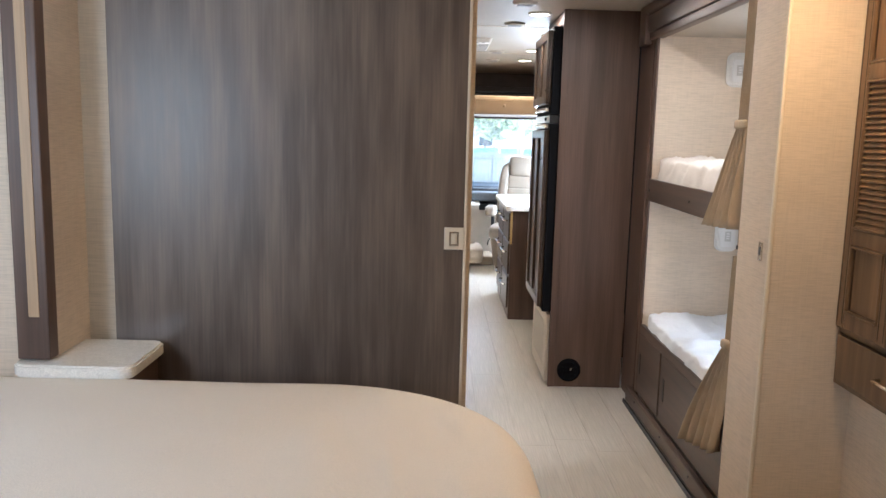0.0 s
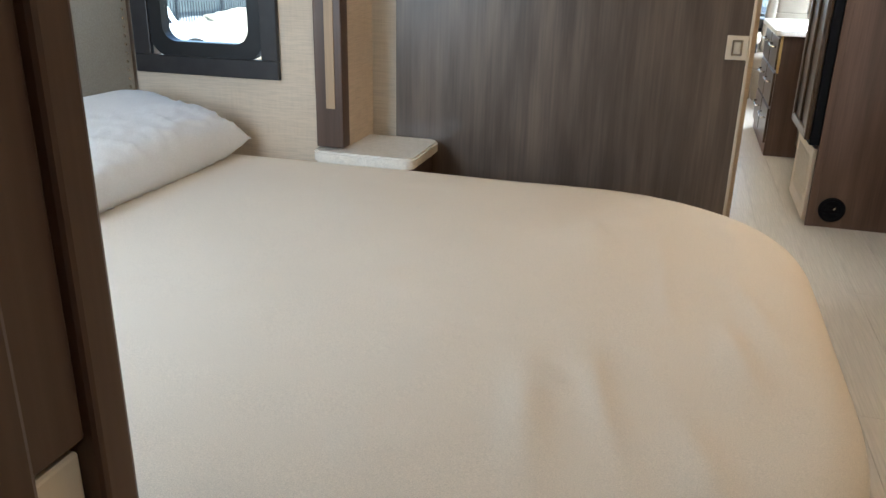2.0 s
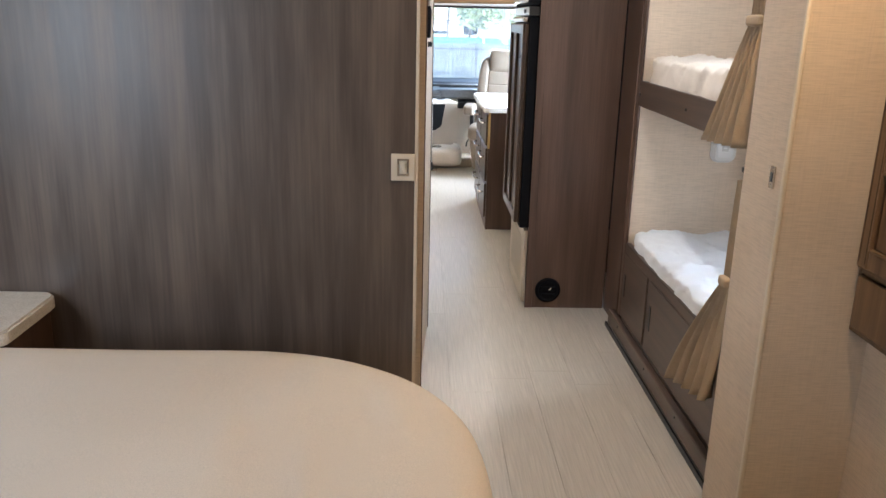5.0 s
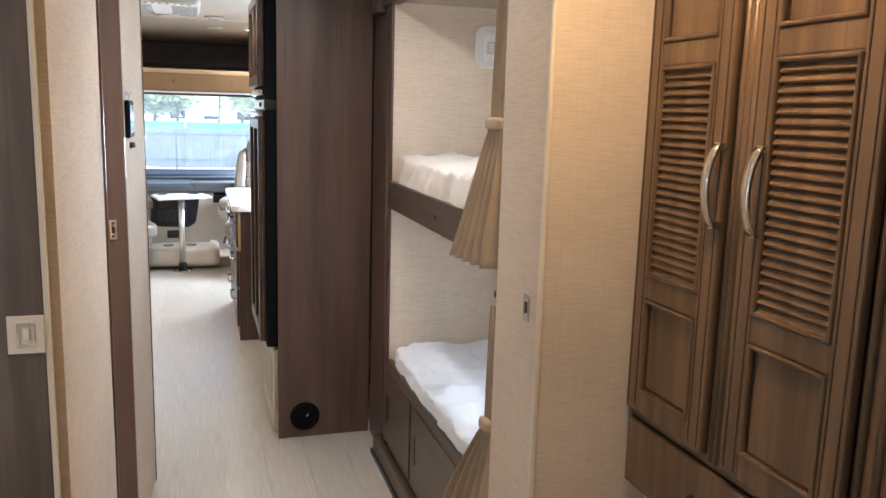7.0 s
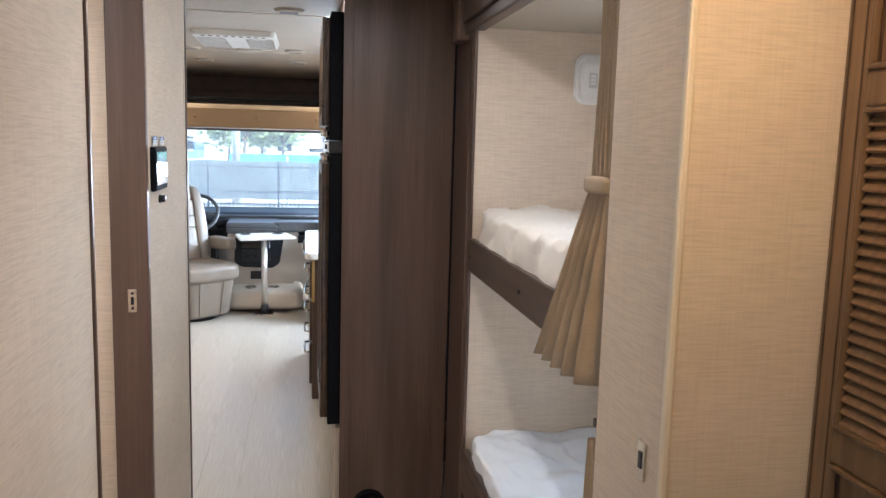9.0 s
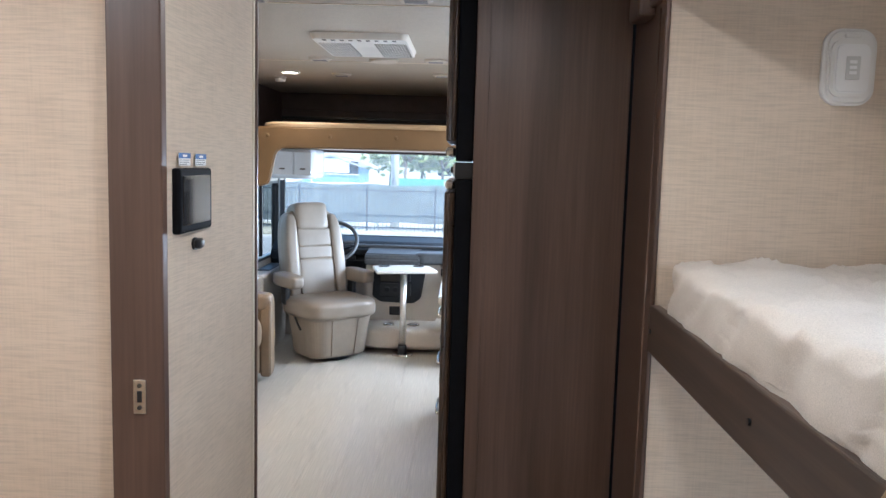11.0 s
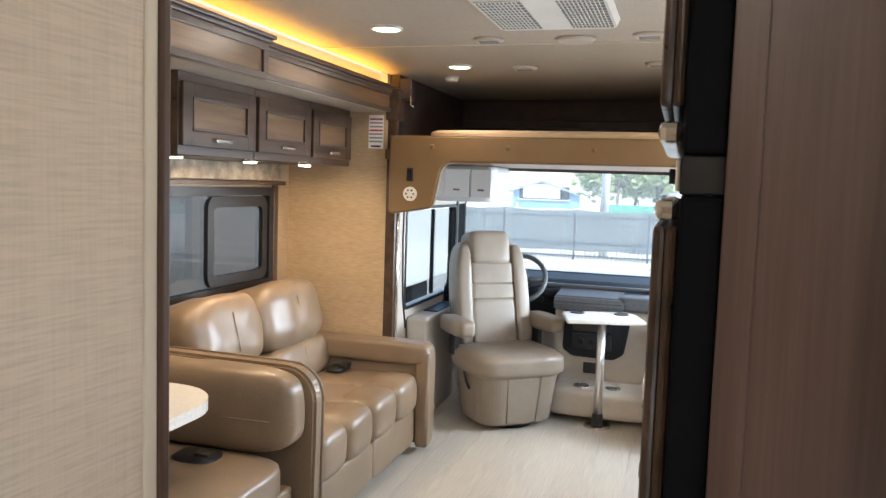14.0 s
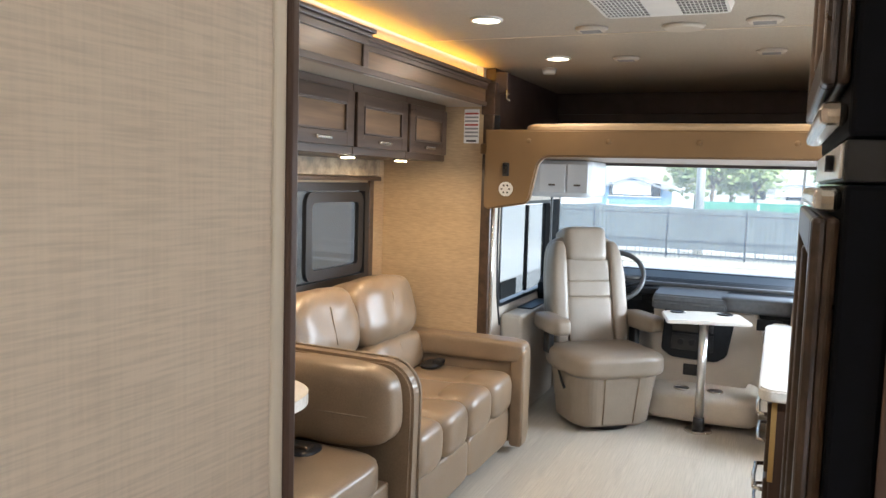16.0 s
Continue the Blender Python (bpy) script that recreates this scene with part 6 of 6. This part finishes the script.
def tree(x, y, h, spread, n, seed, palm=False):
    rnd = random.Random(seed)
    ob = thing("tree", (x, y, GZ), "tall palm tree with drooping fronds" if palm else "leafy green street tree", "tree", "trees beyond the fence")
    tb = bmesh.new()
    rod(tb, (x, y, GZ), (x + 0.1, y, GZ + h * 0.55), 0.028 * h, 10, 0.018 * h)
    tips = []
    if palm:
        rod(tb, (x + 0.1, y, GZ + h * 0.5), (x + 0.15, y, GZ + h * 0.9), 0.019 * h, 10, 0.014 * h)
    else:
        for k in range(9):
            a = rnd.uniform(0, 6.28)
            tip = Vector((x + spread * 0.6 * math.cos(a), y + spread * 0.6 * math.sin(a), GZ + h * rnd.uniform(0.6, 0.95)))
            rod(tb, (x + 0.1, y, GZ + h * 0.5), tip, 0.012 * h, 6, 0.004 * h)
            tips.append(tip)
    part("trunk", tb, BARK, ob)
    verts, faces = [], []
    if palm:
        top = Vector((x + 0.15, y, GZ + h * 0.9))
        for k in range(34):
            a, e = rnd.uniform(0, 6.28), rnd.uniform(-0.3, 1.1)
            d = Vector((math.cos(a) * math.cos(e), math.sin(a) * math.cos(e), math.sin(e)))
            side_ = d.cross(Vector((0, 0, 1))).normalized()
            for i in range(16):
                s = spread * i / 16
                c = top + d * s + Vector((0, 0, -0.32 * s * s / spread))
                for sg in (-1, 1):
                    w = 0.5 * spread * 0.3 * (1 - (i / 16) ** 2) + 0.08
                    b = len(verts)
                    verts += [c, c + d * 0.14, c + side_ * sg * w + d * 0.12 - Vector((0, 0, 0.35 * w))]
                    faces.append((b, b + 1, b + 2))
    else:
        for k in range(n):
            t = rnd.choice(tips)
            c = t + Vector((rnd.gauss(0, spread * 0.26), rnd.gauss(0, spread * 0.26), rnd.gauss(0, h * 0.09)))
            s = rnd.uniform(0.16, 0.34)
            u = Vector((rnd.gauss(0, 1), rnd.gauss(0, 1), rnd.gauss(0, 0.5))).normalized()
            v = u.cross(Vector((rnd.gauss(0, 1), rnd.gauss(0, 1), rnd.gauss(0, 1)))).normalized()
            b = len(verts)
            verts += [c - u * s, c + v * s * 0.45, c + u * s, c - v * s * 0.45]
            faces.append((b, b + 1, b + 2, b + 3))
    me = bpy.data.meshes.new("crown")
    me.from_pydata([tuple(v) for v in verts], [], faces)
    me.materials.append(LEAF)
    cr_ = new("crown", me)
    cr_.parent = ob
    cr_.matrix_parent_inverse = ob.matrix_basis.inverted()


for k, (x, y, h) in enumerate(((-4.3, 54, 4.0), (-3.2, 52, 4.4), (-2.3, 55, 3.8), (-0.9, 53, 4.2), (3.0, 54, 4.4), (5.4, 57, 4.0), (-24.0, 60, 4.0), (-19.5, 66, 3.4))):
    tree(x, y, h, 1.5, 700, 11 + k)
tree(-2.6, 60, 4.6, 1.7, 0, 31, True)
tree(1.8, 62, 4.8, 1.7, 0, 32, True)


def parked_car(x, y, turn, label, tall=1.0):
    m = pose(x, y, GZ, 0, 0, turn)
    ob = new("parked_car")
    ob.empty_display_size = 0.1
    ob.matrix_basis = Matrix.Translation((x, y, GZ))
    tagged(ob, label, "car", "parked cars")
    def tf(bm):
        bmesh.ops.transform(bm, matrix=m, verts=bm.verts[:])
        return bm
    bm = bmesh.new()
    outline(bm, [(-2.2, 0.30), (2.2, 0.30), (2.25, 0.62), (2.1, 0.82), (1.15, 0.92), (0.55, 1.38 * tall), (-1.1, 1.42 * tall), (-1.9, 0.98), (-2.25, 0.9)], "y", -0.86, 0.86)
    bmesh.ops.bevel(bm, geom=bm.edges[:], offset=0.07, segments=2, affect="EDGES")
    part("body", tf(bm), CARPAINT, ob)
    for s in (-1, 1):
        gb = bmesh.new()
        outline(gb, [(-1.55, 0.98), (0.98, 0.95), (0.50, 1.30 * tall), (-1.05, 1.34 * tall)], "y", s * 0.862, s * 0.872)
        part("side_window", tf(gb), GLOSSBLACK, ob)
        for wx in (-1.35, 1.4):
            wh = part("wheel", tf(rod(bmesh.new(), (wx, s * 0.66, 0.33), (wx, s * 0.89, 0.33), 0.33, 20)), RUBBER, ob)
            part("rim", tf(rod(bmesh.new(), (wx, s * 0.88, 0.33), (wx, s * 0.90, 0.33), 0.2, 16)), GALV, wh)
    return ob


parked_car(-9.0, 42, 8, "white parked car behind the fence")
parked_car(-4.6, 41, -6, "white parked car behind the fence")
parked_car(-12.6, 44, 70, "white parked car behind the fence")
parked_car(-10.6, 13.0, 60, "white parked van beside the motorhome", 1.4)
dirt = bmesh.new()
puff(dirt, (-11.5, 15.6, GZ - 0.6), (-6.8, 19.0, GZ + 1.0), 2.2, 16, 0.25)
tagged(single("straw_pile", dirt, STRAW, "heap of dry straw beside the lot", "pile"), kind="stuff")

tk = thing("box_truck", (-4.6, 15, GZ), "white box truck parked beside the motorhome", "truck")
part("cargo_box", boxes((-6.2, -3.7, 13.6, 18.6, GZ + 0.7, GZ + 3.3, 0.05)), CARPAINT, tk)
cab_ = bmesh.new()
outline(cab_, [(12.0, GZ + 0.5), (13.55, GZ + 0.5), (13.55, GZ + 2.5), (12.8, GZ + 2.45), (12.2, GZ + 1.6), (12.0, GZ + 1.45)], "x", -6.0, -3.9)
bmesh.ops.bevel(cab_, geom=cab_.edges[:], offset=0.06, segments=2, affect="EDGES")
tc_ = part("cab", cab_, CARPAINT, tk)
wb_ = bmesh.new()
outline(wb_, [(12.35, GZ + 1.55), (13.3, GZ + 1.55), (13.3, GZ + 2.3), (12.85, GZ + 2.3)], "x", -3.895, -3.880)
part("side_window", wb_, GLOSSBLACK, tc_)
part("mirror", boxes((-3.85, -3.68, 12.30, 12.36, GZ + 1.5, GZ + 1.95, 0.03)), BLACK, tc_)
for yy in (12.8, 17.4):
    part("wheel", rod(bmesh.new(), (-4.25, yy, GZ + 0.45), (-3.95, yy, GZ + 0.45), 0.45, 20), RUBBER, tk)

# ---- floor planks, last ----
PW, PL = 0.178, 1.22
pm = bmesh.new()
box(pm, -PW / 2 + 0.0005, PW / 2 - 0.0005, -PL / 2 + 0.0004, PL / 2 - 0.0004, -0.005, 0.0, 0.0004, 1)
plank_mesh = mesh_of("plank", pm, PLANK)
rnd = random.Random(4)
col, x = 0, -1.74
while x < 1.72:
    y = -1.0 - rnd.uniform(0, PL)
    while y < 9.7:
        piece("plank", plank_mesh, floor, Matrix.Translation((x + PW / 2, y + PL / 2, 0)))
        y += PL
    x += PW
